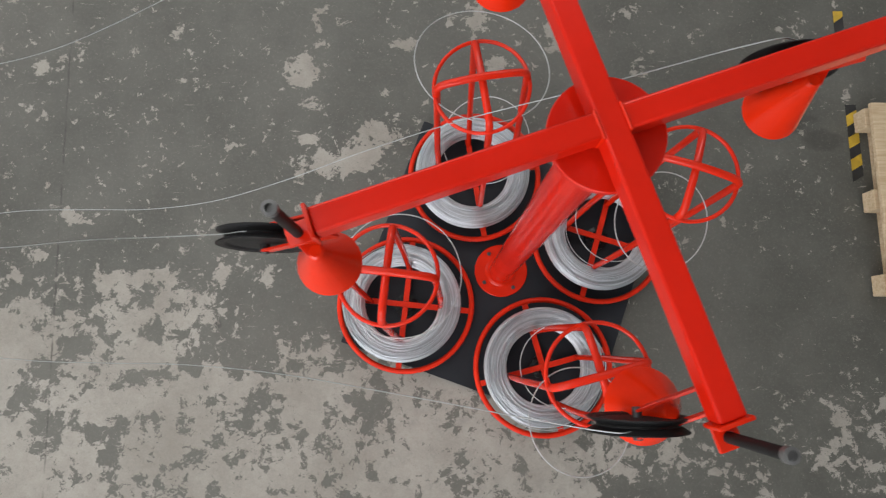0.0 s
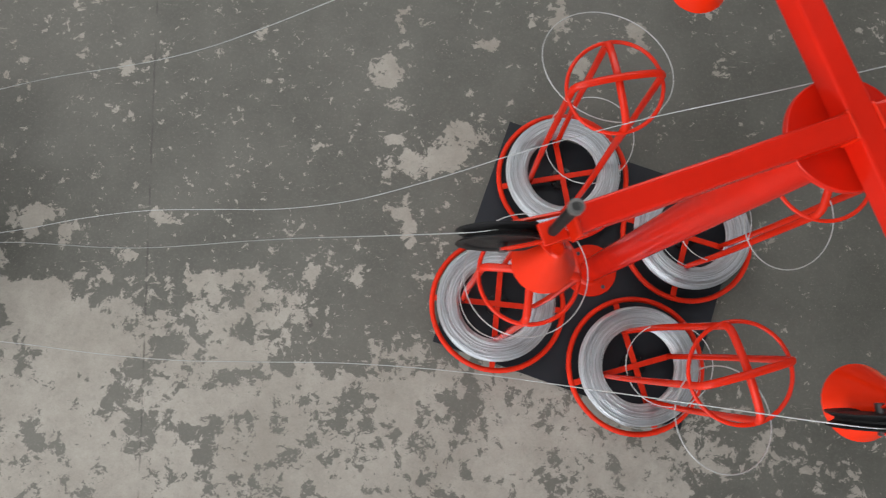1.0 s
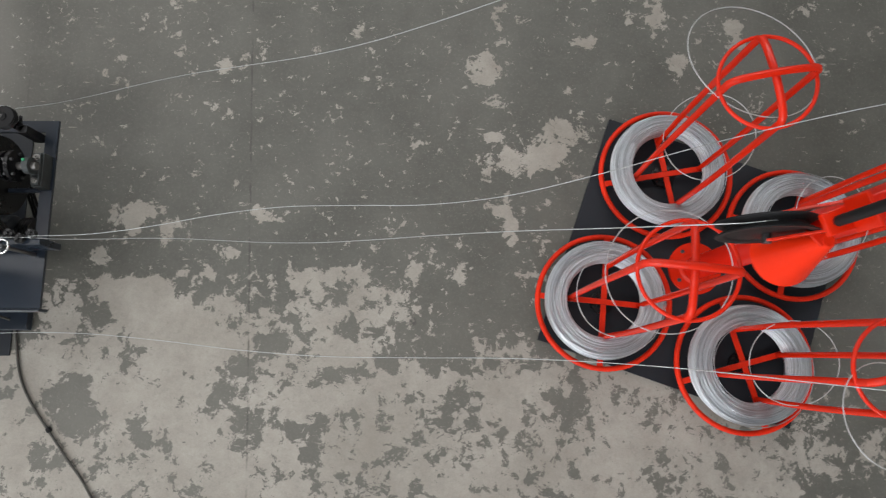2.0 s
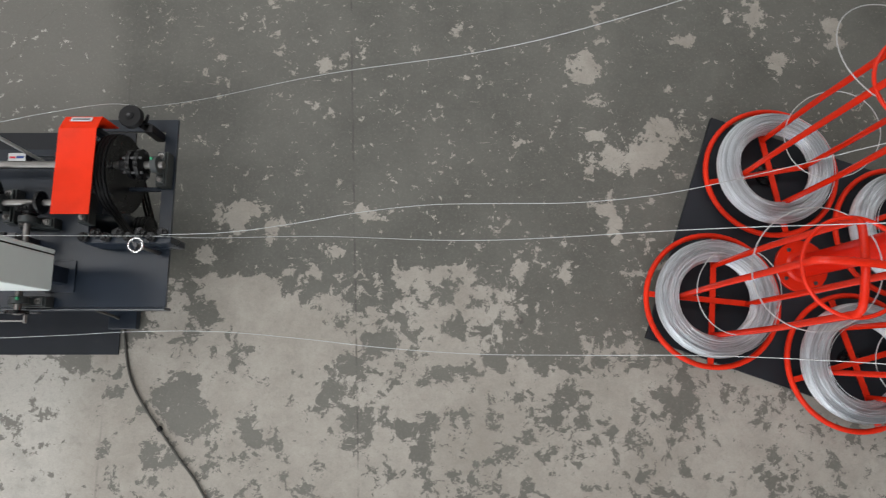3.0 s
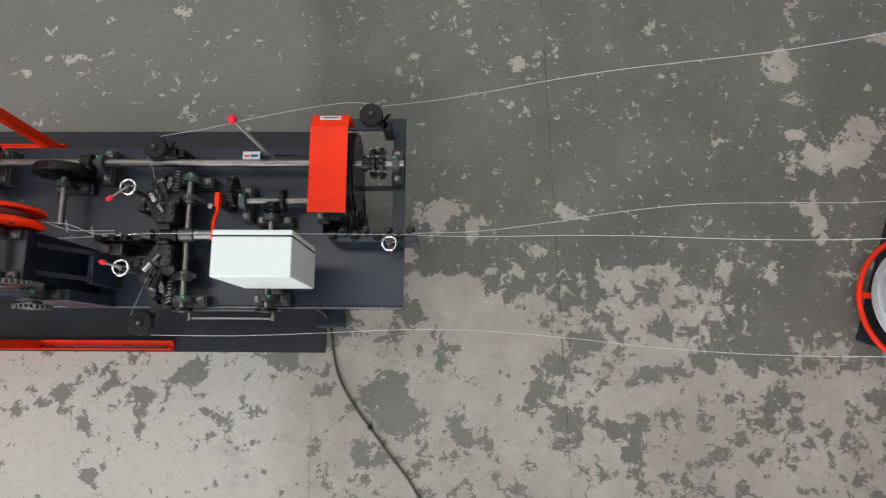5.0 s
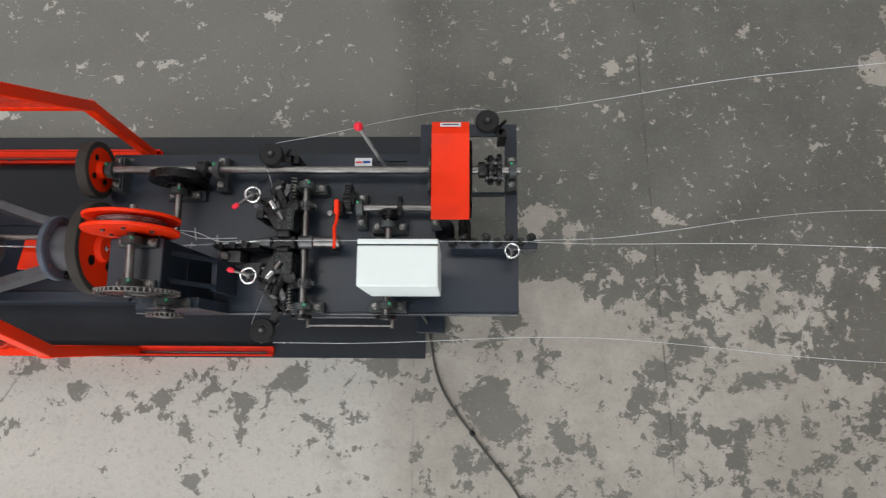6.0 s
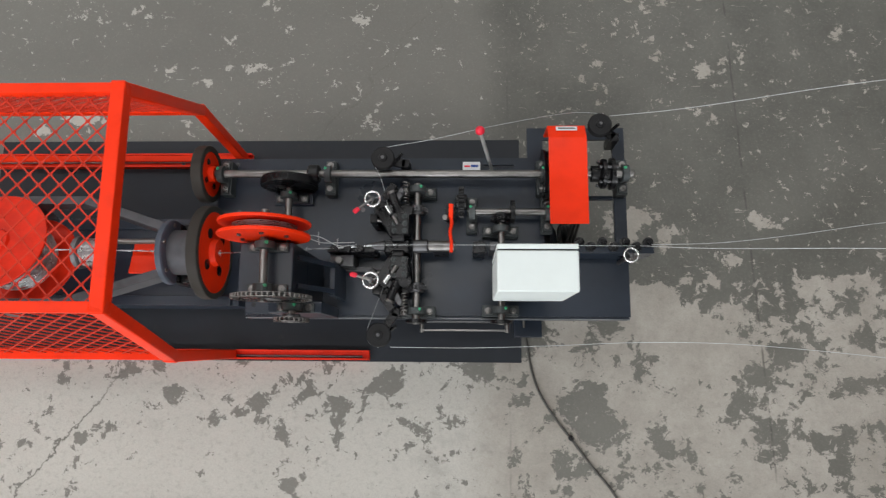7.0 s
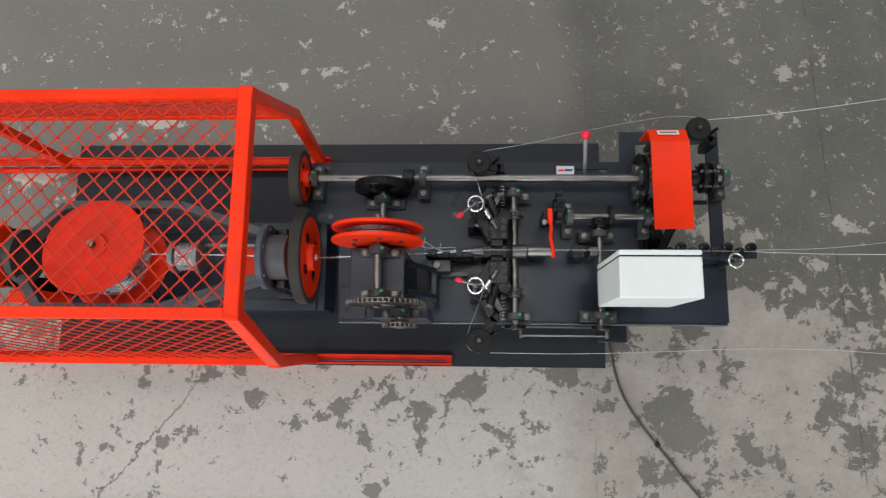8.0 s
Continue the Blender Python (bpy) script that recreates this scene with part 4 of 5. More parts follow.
    part("cylinder_stand", box(-2.845, -2.79, 0.268, 0.302, TZ, 0.535, 0.003), BLACK, mc)
    # red shift lever
    part("shift_lever", sweep(smooth_path([(-2.779, 0.40, 0.566), (-2.776, 0.365, 0.572), (-2.781, 0.33, 0.585), (-2.776, 0.29, 0.60), (-2.776, 0.255, 0.605)], 5), 0.0062, 10), RED, mc, "red shift lever")
    part("lever_plate", box(-2.787, -2.771, 0.385, 0.436, 0.545, 0.577, 0.003), RED, mc)
    part("lever_pin", rod((-2.80, 0.385, 0.56), (-2.80, 0.385, 0.582), 0.010, 14), STEEL, mc)
    part("lever_stand", box(-2.80, -2.76, 0.40, 0.44, TZ, 0.545, 0.003), BLACK, mc)
    # second drive: short shaft, gears and crank shaft
    part("short_shaft", rod((-2.72, 0.419, 0.515), (-2.40, 0.419, 0.515), 0.0125, 18), STEEL, mc)
    bearing(mc, -2.703, 0.419, 0.515, "x")
    bearing(mc, -2.425, 0.419, 0.515, "x")
    part("spur_gear", toothed((-2.752, 0.455, 0.515), (-1, 0.455, 0.515), 0.058, 0.02, 28, 0.005), BLACK, mc)
    part("clutch_ring", lathe([(0.02, 0), (0.04, 0.002), (0.042, 0.006), (0.042, 0.016), (0.02, 0.02)], (-2.565, 0.419, 0.515), (-1, 0.419, 0.515), 28), BLACK, mc)
    part("crank_shaft", rod((-2.597, 0.40, 0.515), (-2.599, 0.010, 0.515), 0.0125, 18), STEEL, mc)
    bearing(mc, -2.597, 0.355, 0.515, "y", grease=False)
    bearing(mc, -2.599, 0.062, 0.515, "y")
    part("bevel_gear", toothed((-2.592, 0.385, 0.515), (-2.592, 1, 0.515), 0.045, 0.014, 20, 0.006), BLACK, mc)
    part("clamp_block", box(-2.70, -2.655, 0.262, 0.305, TZ, 0.545, 0.004), BLACK, mc)
    part("clamp_block", box(-2.64, -2.61, 0.27, 0.30, TZ, 0.555, 0.003), DARKSTEEL, mc)
    # crank discs and push rods at the front
    for x in (-2.902, -2.599):
        part("crank_disc", lathe([(0.018, 0), (0.038, 0.002), (0.038, 0.014), (0.018, 0.016)], (x, 0.012, 0.515), (x, 1, 0.515), 28), BLACK, mc)
        part("crank_pin", rod((x + 0.02, -0.018, 0.498), (x + 0.02, 0.012, 0.498), 0.007, 10), STEEL, mc)
    part("push_rod", square_tube((-2.882, -0.010, 0.498), (-2.575, -0.010, 0.498), 0.006, 0.016, bevel=0.001), STEEL, mc, "flat steel push rod")
    part("guide_strip", box(-2.945, -2.57, 0.020, 0.026, 0.425, 0.447, 0.001), DARKSTEEL, mc)
    # red belt guard with motor pulleys and belt
    x0, x1, yb, yf, zt, r = -2.437, -2.305, 0.712, 0.348, 0.645, 0.035

    def shell(d):
        # upright back, sloping shoulder, flat top
        return [(yb - d, 0.50), (yb - d, zt - r - d * 0.5), (yb - 0.004 - d, zt - r + 0.004 - d * 0.7), (yb - 0.052 - d * 0.3, zt - 0.002 - d), (yb - 0.058 - d * 0.2, zt - d), (yf, zt - d)]
    prof = shell(0.0)
    ring = prof + shell(0.004)[::-1]
    hood = bmesh.new()
    a = [[hood.verts.new((x, y, z)) for y, z in ring] for x in (x0, x1)]
    n = len(ring)
    for k in range(n):
        hood.faces.new((a[0][k], a[0][(k + 1) % n], a[1][(k + 1) % n], a[1][k]))
    h = len(prof)
    for side in a:
        for k in range(h - 1):
            hood.faces.new((side[k], side[k + 1], side[n - 2 - k], side[n - 1 - k]))
    guard = part("belt_guard", hood, RED, mc, "orange-red sheet metal belt guard")
    slope = Matrix.Translation((0, yb - 0.017, zt - 0.0205)) @ Matrix.Rotation(-math.atan2(r - 0.006, 0.048), 4, "X")
    for name, b, mat, label in (("label", (-2.408, -2.334, -0.010, 0.010, 0.0004, 0.0024), LABEL, "white label with a dark bar"), ("label_bar", (-2.401, -2.341, -0.003, 0.003, 0.0026, 0.0032), CAST, "")):
        bm = box(*b, 0)
        bmesh.ops.transform(bm, matrix=slope, verts=bm.verts)
        part(name, bm, mat, guard, label)
    part("guard_post", box(-2.40, -2.37, 0.69, 0.71, TZ, 0.56, 0.002), CHAR, guard)
    def pulley(x, y, z, r, w, name):
        prof = [(0.02, -w / 2)] + [(r * 0.86, -w / 2 + 0.004), (r, -w / 2)]
        n = 3
        for k in range(n):
            c = -w / 2 + w * (k + 0.5) / n
            prof += [(r, c - w / n * 0.42), (r * 0.93, c), (r, c + w / n * 0.42)]
        prof += [(r, w / 2), (r * 0.86, w / 2 - 0.004), (0.02, w / 2)]
        return part(name, lathe(prof, (x, y, z), (x + 1, y, z), 48), BLACK, mc, "black grooved belt pulley")
    pulley(-2.318, 0.548, 0.435, 0.150, 0.05, "drive_pulley")
    pulley(-2.395, 0.560, 0.49, 0.100, 0.10, "drive_pulley")
    pulley(-2.318, 0.365, 0.20, 0.070, 0.05, "motor_pulley")
    for x in (-2.331, -2.318, -2.305):
        c1, c2, r1, r2 = Vector((x, 0.548, 0.435)), Vector((x, 0.365, 0.20)), 0.148, 0.069
        loop = []
        base_a = math.atan2(c2.z - c1.z, c2.y - c1.y)
        th = math.acos((r1 - r2) / (c2 - c1).length)
        for k in range(25):
            b = base_a + th + (2 * math.pi - 2 * th) * k / 24
            loop.append(c1 + r1 * Vector((0, math.cos(b), math.sin(b))))
        for k in range(13):
            b = base_a - th + 2 * th * k / 12
            loop.append(c2 + r2 * Vector((0, math.cos(b), math.sin(b))))
        part("drive_belt", sweep(loop, 0.0055, 6, True), RUBBER, mc, "black rubber drive belt")
    part("motor", lathe([(0.05, 0), (0.075, 0.02), (0.08, 0.03), (0.08, 0.21), (0.07, 0.23), (0.02, 0.235)], (-2.36, 0.365, 0.20), (-3, 0.365, 0.20), 32), CHAR, mc)
    # coupling and end bearing
    part("coupling", lathe([(0.022, -0.03), (0.03, -0.028), (0.03, 0.0), (0.05, 0.004), (0.055, 0.008), (0.055, 0.022), (0.035, 0.026), (0.035, 0.034), (0.058, 0.038), (0.058, 0.052), (0.03, 0.056)], (-2.240, 0.560, sz), (-1, 0.560, sz), 32), BLACK, mc)
    for k in range(5):
        a = 2 * math.pi * k / 5
        part("coupling_bolt", rod((-2.246, 0.560 + 0.045 * math.cos(a), sz + 0.045 * math.sin(a)), (-2.178, 0.560 + 0.045 * math.cos(a), sz + 0.045 * math.sin(a)), 0.006, 8), DARKSTEEL, mc)
    part("cross_tie", box(-2.30, -2.165, 0.492, 0.508, TZ - 0.03, TZ - 0.013, 0.002), CHAR, mc)
    # wire pulleys
    for (x, y, z), (ax, ay), (bx, by) in (((-2.237, 0.737, 0.545), (-2.19, 0.725), (-2.18, 0.70)), ((-3.030, 0.612, 0.545), (-2.98, 0.615), (-2.95, 0.60)), ((-3.030, -0.030, 0.545), (-2.99, -0.01), (-2.975, 0.05))):
        p = part("wire_pulley", lathe([(0.008, -0.016), (0.040, -0.014), (0.043, -0.010), (0.036, 0.0), (0.043, 0.010), (0.040, 0.014), (0.016, 0.015), (0.014, 0.020), (0.007, 0.021)], (x, y, z), (x, y, z + 1), 36), RUBBER, mc, "black grooved wire pulley")
        part("pulley_bolt", rod((x, y, z + 0.015), (x, y, z + 0.026), 0.007, 6), DARKSTEEL, p)
        part("pulley_arm", square_tube((x, y, z - 0.024), (bx, by, z - 0.024), 0.032, 0.012, bevel=0.002), BLACK, p)
        part("pulley_post", box(bx - 0.016, bx + 0.016, by - 0.016, by + 0.016, TZ, z - 0.018, 0.003), BLACK, p)
        part("guide_eye", rod((ax, ay, z - 0.018), (ax + 0.02, ay + 0.012, z + 0.012), 0.006, 10), BLACK, p)
    # roller straightener at the wire inlet
    part("straightener_bar", box(-2.37, -2.06, 0.262, 0.288, TZ, 0.545, 0.003), CHAR, mc)
    for k in range(8):
        x = -2.365 + 0.04 * k
        y = 0.300 if k % 2 else 0.283
        p = part("straightening_roller", lathe([(0.006, 0), (0.017, 0.002), (0.017, 0.008), (0.013, 0.011), (0.017, 0.014), (0.017, 0.020), (0.008, 0.022), (0.007, 0.030)], (x, y, 0.545), (x, y, 1), 20), BLACK, mc)
    handwheel(mc, -2.156, 0.247, 0.60, 0.024, None)
    part("adjust_stem", rod((-2.156, 0.247, TZ), (-2.156, 0.247, 0.598), 0.008, 12), STEEL, mc)
    # clutch lever with crimson ball
    part("clutch_lever", rod((-2.622, 0.602, TZ - 0.02), (-2.677, 0.643, 0.735), 0.0065, 12), PALE, mc, "bright steel clutch lever")
    part("lever_ball", lathe([(0, -0.016)] + [(0.016 * math.cos(radians(a)), 0.016 * math.sin(radians(a))) for a in range(-75, 90, 15)] + [(0, 0.016)], (-2.679, 0.645, 0.746), (-2.679, 0.645, 1), 24), PINKRED, mc, "crimson lever ball")
    sticker(mc, -2.738, -2.672, TZ + 0.04, 0.61, "top")
    part("sign_bracket", box(-2.738, -2.672, 0.592, 0.628, TZ, TZ + 0.037, 0.002), CHAR, mc)
    return mc


def sticker(parent, x0, x1, a, b, way):
    """A white maker's label with plain red and blue bars."""
    if way == "top":
        part("label", box(x0, x1, b - 0.018, b + 0.018, a - 0.002, a, 0.0005), LABEL, parent, "white label with red and blue bars")
        part("label_bar", box(x0 + 0.006, x0 + 0.028, b - 0.003, b + 0.004, a, a + 0.0008, 0), PINKRED, parent)
        part("label_bar", box(x0 + 0.031, x1 - 0.007, b - 0.003, b + 0.006, a, a + 0.0008, 0), BLUE, parent)
    else:
        part("label", box(x0, x1, a, a + 0.002, b - 0.02, b + 0.012, 0.0005), LABEL, parent, "white label with blue bar")
        part("label_bar", box(x0 + 0.006, x1 - 0.006, a + 0.002, a + 0.003, b - 0.012, b + 0.004, 0), BLUE, parent)


def control_box():
    cb = thing("control_box", -2.517, 0.16, TZ, "white enamelled electrical control box on a post above the worktable", "control box")
    part("post", box(-2.545, -2.485, 0.13, 0.19, TZ + 0.008, 0.642, 0.003), CHAR, cb)
    part("post_foot", box(-2.57, -2.46, 0.10, 0.22, TZ, TZ + 0.008, 0.002), CHAR, cb)
    part("carrier", box(-2.61, -2.42, 0.10, 0.21, 0.642, 0.652, 0.002), CHAR, cb)
    part("case", box(-2.636, -2.400, 0.082, 0.2025, 0.652, 0.966, 0.005), WHITE, cb)
    part("seam", box(-2.634, -2.402, 0.2025, 0.2062, 0.654, 0.963, 0), GASKET, cb, "dark rubber seam")
    part("lid", box(-2.636, -2.400, 0.2062, 0.222, 0.652, 0.966, 0.004), WHITE, cb)
    return cb


machine_base()
machine()
control_box()


def sagging(a, b, sag, bow=0.0, wave=0.0):
    """Points of a hanging wire from a to b: sag down, bow sideways, a slow springy wave."""
    a, b = Vector(a), Vector(b)
    out = []
    for k in range(13):
        s = k / 12
        p = a.lerp(b, s)
        out.append(p + Vector((0, 4 * bow * s * (1 - s) + wave * math.sin(11 * s) * s * (1 - s), -4 * sag * s * (1 - s) + wave * math.sin(9 * s + 1) * s * (1 - s))))
    return out


WIRES = [
    ([(0.33, 0.62, 1.62), (0.30, 0.66, 1.76), (0.22, 0.70, 1.797)] + sagging((0.15, 0.70, 1.775), (-2.20, 0.772, 0.548), 0.10, 0, 0.05), "galvanised wire running to the back pulley"),
    ([(0.022, 0.062, 1.60), (-0.01, 0.075, 1.74), (-0.085, 0.085, 1.787)] + sagging((-0.15, 0.085, 1.765), (-2.08, 0.281, 0.58), 0.10, 0, 0.03), "galvanised wire running to the roller straightener"),
    ([(0.575, -0.20, 1.60), (0.56, -0.215, 1.75), (0.50, -0.222, 1.797)] + sagging((0.43, -0.220, 1.775), (-2.99, -0.072, 0.548), 0.40, 0.055, 0.10), "galvanised wire running to the front pulley"),
    ([(0.85, 0.36, 1.60), (0.845, 0.40, 1.75), (0.80, 0.41, 1.797)] + sagging((0.73, 0.41, 1.775), (-2.08, 0.287, 0.58), 0.27, 0, 0.12), "galvanised wire running to the roller straightener"),
    ([(-2.22, 0.782, 0.545), (-2.35, 0.785, 0.545), (-2.60, 0.74, 0.55), (-2.85, 0.685, 0.548), (-3.02, 0.655, 0.545), (-3.065, 0.625, 0.545), (-3.062, 0.59, 0.545), (-3.03, 0.52, 0.548), (-2.99, 0.36, 0.555)], "wire bending round the back pulleys to the dies"),
    ([(-3.03, -0.074, 0.545), (-3.066, -0.055, 0.545), (-3.07, -0.01, 0.546), (-3.045, 0.06, 0.55), (-2.99, 0.21, 0.555)], "wire bending round the front pulley to the dies"),
    ([(-2.08, 0.284, 0.571), (-2.40, 0.284, 0.580), (-2.75, 0.285, 0.580), (-3.00, 0.285, 0.575), (-3.06, 0.283, 0.575)], "line wire through the machine"),
]
for pts, text in WIRES:
    feed_wire(pts, text)


def barbed_wire(points, every=0.085):
    """Two twisted strands with a wrapped barb at every step."""
    pts = smooth_path(points, 16)
    bm = bmesh.new()
    dist = [0.0]
    for a, b in zip(pts, pts[1:]):
        dist.append(dist[-1] + (b - a).length)
    for s in (0, math.pi):
        sweep([p + Vector((0, 0.0016 * math.cos(55 * d + s), 0.0016 * math.sin(55 * d + s))) for p, d in zip(pts, dist)], 0.0012, 5, False, bm)
    goal = every / 2
    rnd = random.Random(2)
    for a, b, d in zip(pts, pts[1:], dist):
        if d >= goal:
            goal += every
            t = (b - a).normalized()
            for k in range(2):
                w = Vector((0.25 * rnd.uniform(-1, 1), rnd.uniform(-1, 1), rnd.uniform(-1, 1))).normalized()
                sweep([a - w * 0.011 + t * 0.004 * k, a + w * 0.011 + t * 0.004 * k], 0.0010, 4, False, bm)
            sweep([a + t * (0.0008 * j) + 0.003 * Vector((0, math.cos(j), math.sin(j))) for j in range(12)], 0.0009, 4, False, bm)
    return solid("barbed_wire", bm, ZINC, "new galvanised barbed wire running into the twisting drum", "barbed wire")


barbed_wire([(-3.06, 0.283, 0.575), (-3.20, 0.272, 0.58), (-3.45, 0.262, 0.57), (-3.66, 0.262, 0.53), (-3.95, 0.27, 0.53), (-4.25, 0.265, 0.58)])


# ---- twisting and winding unit inside the cage ----
def winding_unit():
    un = thing("winding_unit", -4.2, 0.27, 0.008, "grey twisting yoke with a red wire spool on a charcoal bed", "winding unit")
    part("bed", box(-4.86, -3.66, 0.095, 0.458, 0.008, 0.20, 0.004), CHAR, un)
    part("bed_front_rail", box(-4.86, -3.69, 0.095, 0.135, 0.20, 0.215, 0.002), CHAR, un)
    part("bed_rear_rail", box(-4.86, -3.69, 0.415, 0.458, 0.20, 0.215, 0.002), CHAR, un)
    y0, z0 = 0.265, 0.52
    for x in (-3.80, -3.755, -4.80):
        part("bearing_pedestal", box(x - 0.016, x + 0.016, y0 - 0.11, y0 - 0.055, 0.215, z0 - 0.02, 0.003), BLACK, un)
        part("bearing_pedestal", box(x - 0.016, x + 0.016, y0 + 0.055, y0 + 0.11, 0.215, z0 - 0.02, 0.003), BLACK, un)
    part("pedestal_foot", box(-3.84, -3.72, y0 - 0.125, y0 - 0.045, 0.2155, 0.230, 0.002), CHAR, un)
    part("hub_flange", lathe([(0.05, -0.016), (0.112, -0.014), (0.118, -0.010), (0.118, 0.008), (0.112, 0.012), (0.085, 0.013)], (-3.80, y0, z0), (-3, y0, z0), 48), BLUEGREY, un, "blue-grey painted hub flange")
    part("hub_drum", lathe([(0.082, 0), (0.082, 0.07), (0.06, 0.075)], (-3.788, y0, z0), (-3, y0, z0), 40), YOKE, un, "dull grey turned hub drum")
    for k in range(6):
        a = 2 * math.pi * k / 6 + 0.3
        part("flange_bolt", rod((-3.792, y0 + 0.1 * math.cos(a), z0 + 0.1 * math.sin(a)), (-3.782, y0 + 0.1 * math.cos(a), z0 + 0.1 * math.sin(a)), 0.008, 6), STEEL, un)
    part("rear_hub", lathe([(0.05, 0), (0.10, 0.004), (0.10, 0.03), (0.04, 0.034), (0.04, 0.10)], (-4.70, y0, z0), (-6, y0, z0), 36), CAST, un)
    part("rear_pulley", lathe([(0.02, 0), (0.115, 0.002), (0.12, 0.006), (0.108, 0.02), (0.12, 0.034), (0.115, 0.038), (0.02, 0.04)], (-4.80, y0, z0), (-6, y0, z0), 40), RED, un, "red grooved pulley")
    part("red_bracket", box(-4.84, -4.72, 0.10, 0.15, 0.215, 0.42, 0.004), RED, un)
    # yoke: two arms turned about the shaft, carrying the spool between them
    turn = Matrix.Translation((0, y0, z0)) @ Matrix.Rotation(radians(-14), 4, "X")

    def turned(bm):
        bmesh.ops.transform(bm, matrix=turn, verts=bm.verts)
        return bm
    for s in (1, -1):
        bm = bmesh.new()
        spine = [(-3.815, s * 0.085), (-4.06, s * 0.170), (-4.16, s * 0.205), (-4.60, s * 0.205), (-4.70, s * 0.085)]
        for (xa, ya), (xb, yb) in zip(spine, spine[1:]):
            square_tube((xa, ya, 0), (xb, yb, 0), 0.034, 0.05, bm, 0.003)
        part("yoke_arm", turned(bm), YOKE, un, "grey steel twisting yoke arm")
    part("spool_axle", turned(rod((-4.400, 0, -0.13), (-4.400, 0, 0.125), 0.014, 16)), STEEL, un)
    part("spool_cradle", turned(box(-4.435, -4.365, -0.205, 0.205, -0.142, -0.128, 0.002)), YOKE, un)
    for s in (1, -1):
        part("cradle_side", turned(box(-4.435, -4.365, s * 0.205 - 0.006, s * 0.205 + 0.006, -0.128, -0.031, 0.002)), YOKE, un)
    sp = part("spool_core", turned(rod((-4.400, 0, -0.09), (-4.400, 0, 0.09), 0.045, 24)), RED, un)
    for s in (1, -1):
        part("spool_flange", turned(lathe([(0.02, 0.088), (0.174, 0.088), (0.181, 0.091), (0.183, 0.096), (0.181, 0.100), (0.174, 0.101), (0.12, 0.097), (0.05, 0.097), (0.045, 0.108), (0.02, 0.109)], (-4.400, 0, 0), (-4.400, 0, s), 56)), RED_WORN, un, "red spool flange")
    bm = bmesh.new()
    rnd = random.Random(9)
    for k in range(110):
        sweep(circle(-4.400, 0, -0.082 + 0.164 * rnd.random(), 0.085 + 0.045 * rnd.random(), 34, (rnd.gauss(0, 2), rnd.gauss(0, 2), 0)), 0.0018, 4, True, bm)
    tagged(part("wound_barbed_wire", turned(bm), ZINC, un, "shiny barbed wire wound on the spool"), kind="stuff")
    part("traverse_drum", turned(lathe([(0.02, 0), (0.06, 0.004), (0.06, 0.02), (0.045, 0.024), (0.045, 0.09), (0.06, 0.094), (0.06, 0.11), (0.02, 0.114)], (-4.04, 0, 0), (-5, 0, 0), 32)), GREYSTEEL, un, "grey traverse drum")
    bm = bmesh.new()
    for k in range(14):
        sweep([Vector((-4.066 - 0.0045 * k, 0.050 * math.cos(a), 0.050 * math.sin(a))) for a in (2 * math.pi * j / 28 for j in range(28))], 0.002, 4, True, bm)
    tagged(part("guide_coil", turned(bm), ZINC, un, "bright guide coil"), kind="stuff")
    part("drive_rod", turned(rod((-3.83, 0.045, 0), (-4.04, 0.045, 0), 0.010, 12)), STEEL, un)
    part("tie_plate", turned(box(-3.98, -3.83, -0.06, 0.06, -0.062, -0.052, 0.002)), RED, un, "red tie plate")
    return un


winding_unit()


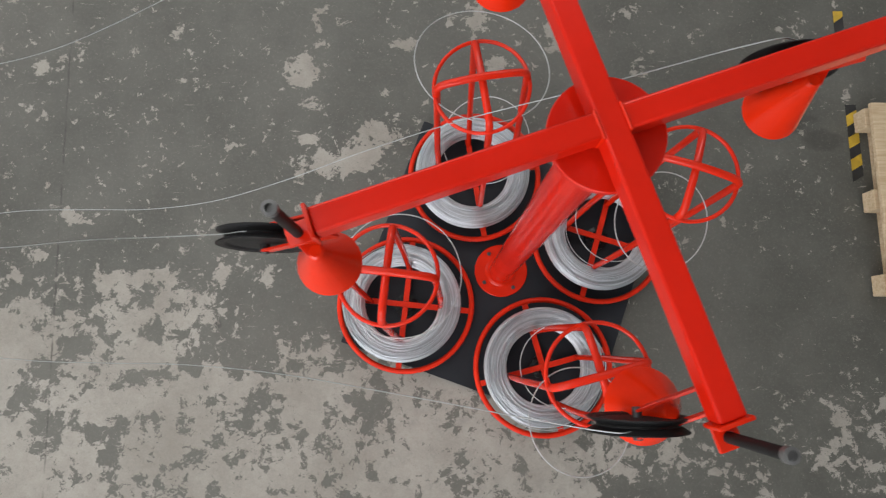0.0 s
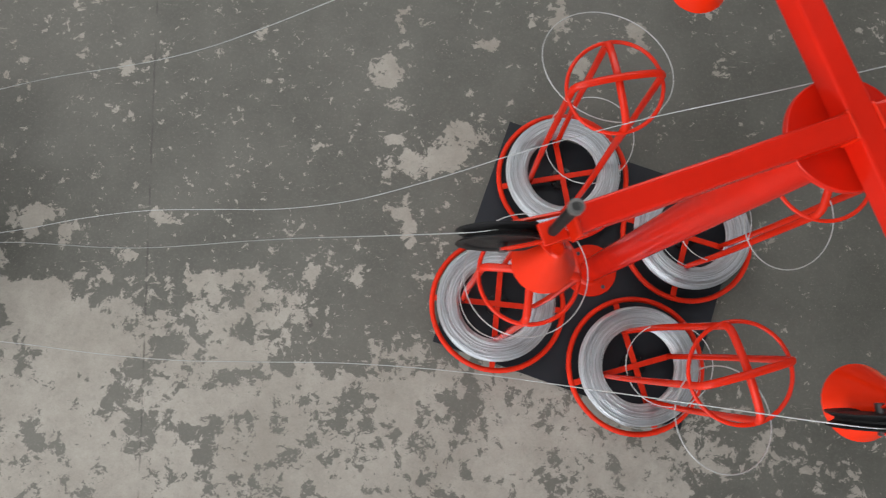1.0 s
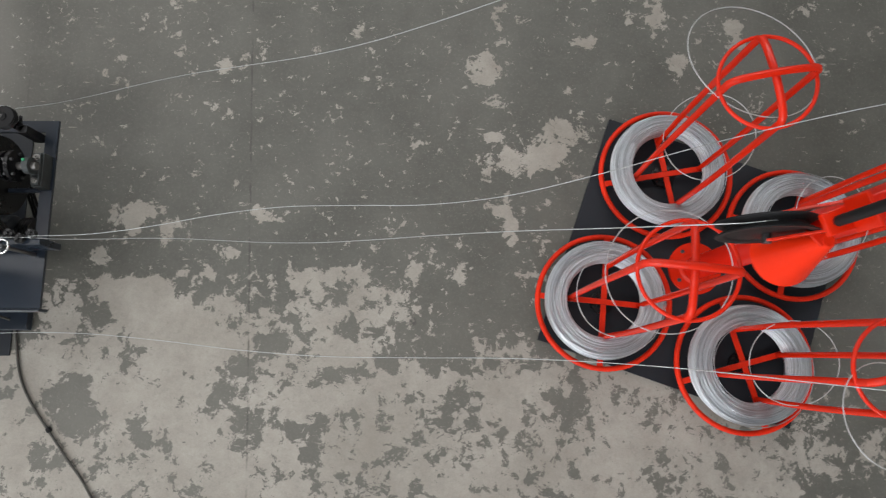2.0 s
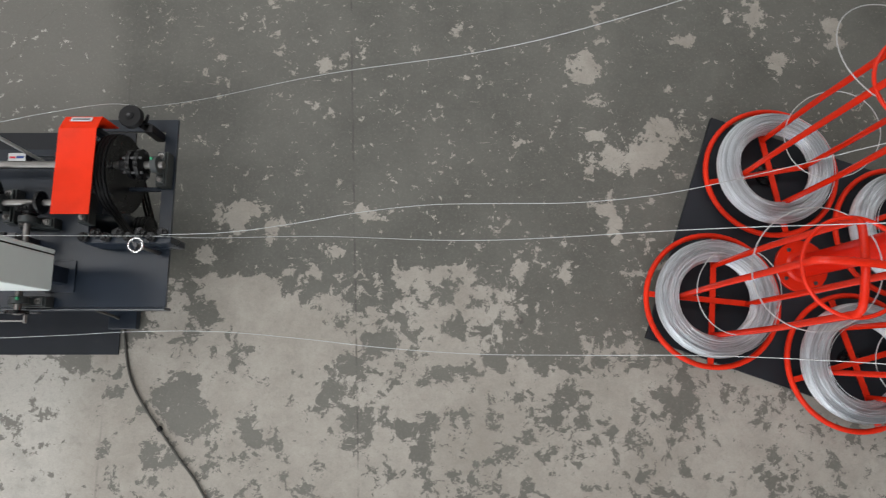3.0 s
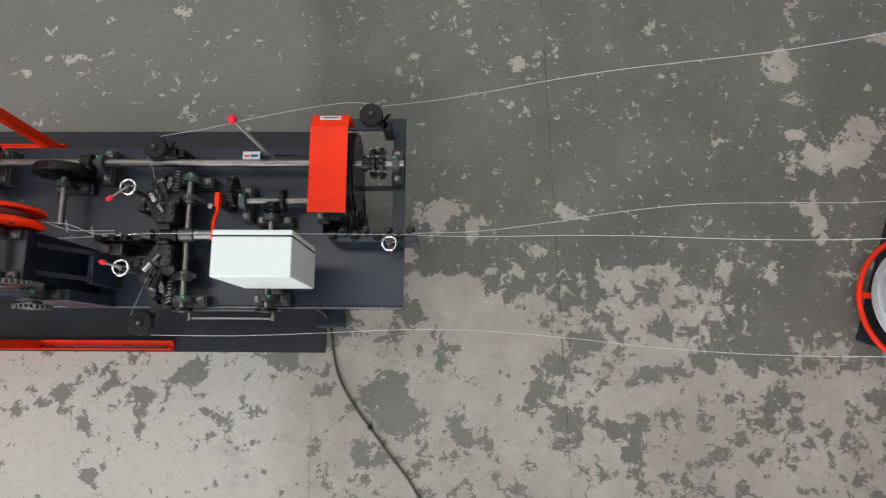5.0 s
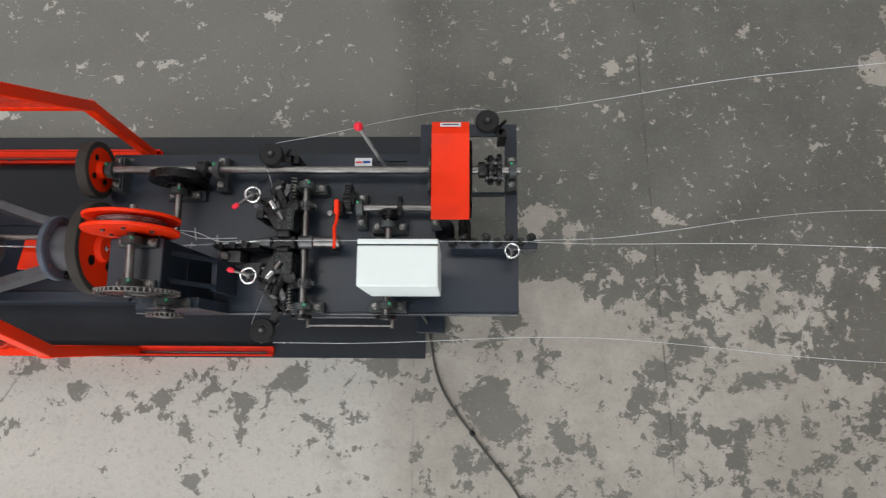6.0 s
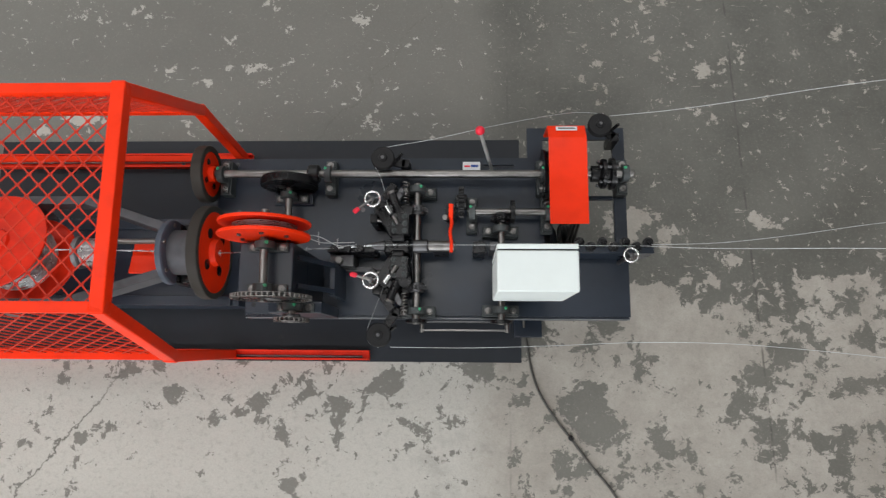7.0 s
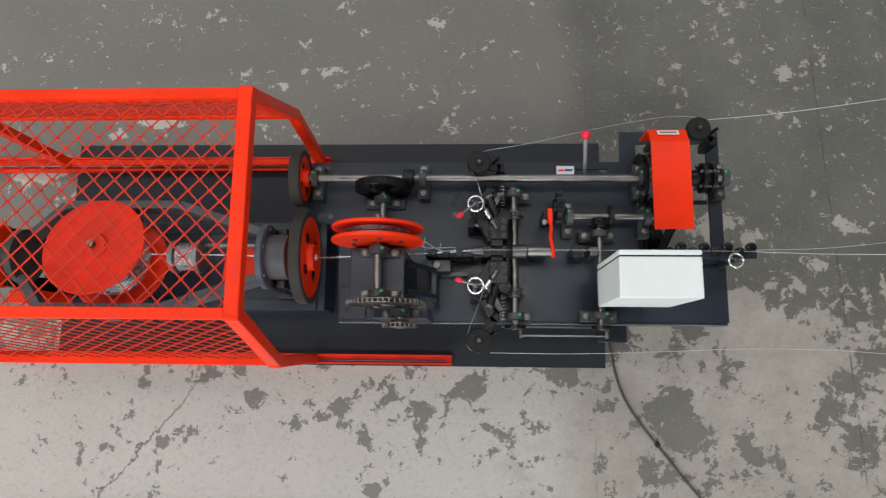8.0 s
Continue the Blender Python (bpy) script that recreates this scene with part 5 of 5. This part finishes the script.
# ---- sliding guard cage ----
def cage():
    cg = thing("guard_cage", -4.3, 0.33, 0.04, "orange-red steel guard cage with diamond mesh panels", "machine guard")
    # arch stations: y, z and how far the arch leans back
    prof = [(-0.100, 0.030, 0.0), (-0.108, 0.680, 0.035), (0.015, 1.178, 0.073), (0.608, 1.178, 0.073), (0.795, 0.565, 0.018), (0.778, 0.030, 0.0)]
    ends = {}
    for name, x, lean in (("right", -3.737, 1), ("left", -4.925, -1)):
        pts = [Vector((x + lean * d, y, z)) for y, z, d in prof]
        ends[name] = pts
        for a, b in zip(pts, pts[1:]):
            t = (b - a).normalized() * 0.019
            part("arch_bar", square_tube(a - t if a.z > 0.1 else a, b + t if b.z > 0.1 else b, 0.04, 0.04, bevel=0.004, up=(1, 0, 0)), RED, cg)
    for k in range(6):
        a, b = ends["right"][k], ends["left"][k]
        w = 0.03 if k in (2, 3) else 0.028
        part("long_bar", square_tube(a + Vector((-0.021, 0, 0)), b + Vector((0.021, 0, 0)), w, w, bevel=0.003), RED, cg)

    def mesh_panel(a, b, c, d, pitch_u, pitch_v, lift):
        """Diamond mesh over the quad a-b (long side) to d-c."""
        bm = bmesh.new()
        lu, lv = (b - a).length, (d - a).length
        n = (b - a).cross(d - a).normalized()
        nu, nv = round(lu / pitch_u), round(lv / pitch_v)
        pu, pv = 1 / nu, 1 / nv

        def at(i, j, h=0.0):
            s, t = i * pu / 2, j * pv / 2
            return a + (b - a) * s + (d - a) * t + n * (lift + h)
        for i in range(2 * nu):
            for j in range(2 * nv):
                if (i + j) % 2 == 0:
                    p, q = at(i, j), at(i + 1, j + 1)
                else:
                    p, q = at(i + 1, j), at(i, j + 1)
                square_tube(p, q, 0.0032, 0.003, bm, 0, up=n)
        # raised knuckles where the strands join
        for i in range(2 * nu + 1):
            for j in range(2 * nv + 1):
                if (i + j) % 2 == 0:
                    c0 = at(i, j, 0.001)
                    e = (b - a).normalized() * 0.005
                    square_tube(c0 - e, c0 + e, 0.0065, 0.004, bm, 0, up=n)
        return bm
    r, l = ends["right"], ends["left"]
    for k, name in ((1, "front"), (2, "top"), (3, "back")):
        tagged(part("mesh_panel", mesh_panel(r[k], l[k], l[k + 1], r[k + 1], 0.0585, 0.057, 0.004), MESH_RED, cg, "orange-red expanded diamond mesh panel"), kind="stuff")
    return cg


cage()

# ---- cable, floor marking and pallet ----
cable_pts = smooth_path([(-2.50, 0.06, 0.30), (-2.475, 0.02, 0.03), (-2.462, -0.05, 0.009), (-2.440, -0.17, 0.008), (-2.405, -0.265, 0.008), (-2.345, -0.36, 0.008), (-2.275, -0.45, 0.009), (-2.19, -0.56, 0.008), (-2.11, -0.66, 0.008), (-2.02, -0.82, 0.008), (-1.95, -1.05, 0.008), (-1.93, -1.5, 0.008)], 8)
cab = solid("power_cable", sweep(cable_pts, 0.0052, 10), CABLE, "black rubber power cable trailing over the floor", "cable")
p = Vector((-2.283, -0.437, 0.009))
part("cable_tie", lathe([(0.008, -0.01), (0.0105, -0.008), (0.0105, 0.008), (0.008, 0.01)], p, p + Vector((0.085, -0.11, 0)), 12), RUBBER, cab)


def hazard_strip(x0, x1, y0, y1):
    st = thing("floor_marking", (x0 + x1) / 2, (y0 + y1) / 2, 0.001, "worn yellow and black striped floor tape", "floor marking", "floor tapes")
    n = max(2, round((y1 - y0) / 0.055))
    step = (y1 - y0) / n
    for k in range(n):
        ya = y0 + k * step
        lean = step * 0.9
        quad = [(x0, ya), (x1, min(y1, ya + lean * 0.6)), (x1, min(y1, ya + step + lean * 0.6)), (x0, ya + step)]
        part("stripe", plate_poly(quad, 0.001, 0.003 + 0.0004 * (k % 2)), YELLOW if k % 2 else BLACKPAINT, st)


hazard_strip(2.10, 2.15, 0.66, 1.03)
hazard_strip(2.09, 2.135, 1.38, 1.50)


def pallet():
    pl = thing("wooden_pallet", 2.45, 0.6, 0, "raw pine pallet standing beside striped floor tape", "pallet")
    for y in (0.93, 0.555, 0.18):
        for x in (2.140, 2.47, 2.80):
            part("block", box(x - 0.022, x + 0.055, y - 0.045, y + 0.045, 0.022, 0.10, 0.003), WOOD, pl)
    for x in (2.14, 2.47, 2.80):
        part("base_board", box(x + 0.05, x + 0.14, 0.10, 1.00, 0, 0.0219, 0.003), WOOD, pl)
    for y in (0.93, 0.555, 0.18):
        part("cross_board", box(2.150, 2.90, y - 0.045, y + 0.045, 0.1001, 0.120, 0.003), WOOD, pl)
    for k in range(7):
        x = 2.121 + 0.113 * k
        part("deck_board", box(x, x + 0.10, 0.08 + 0.006 * (k % 3), 0.985 - 0.005 * (k % 2), 0.1201, 0.142, 0.003), WOOD, pl)


pallet()
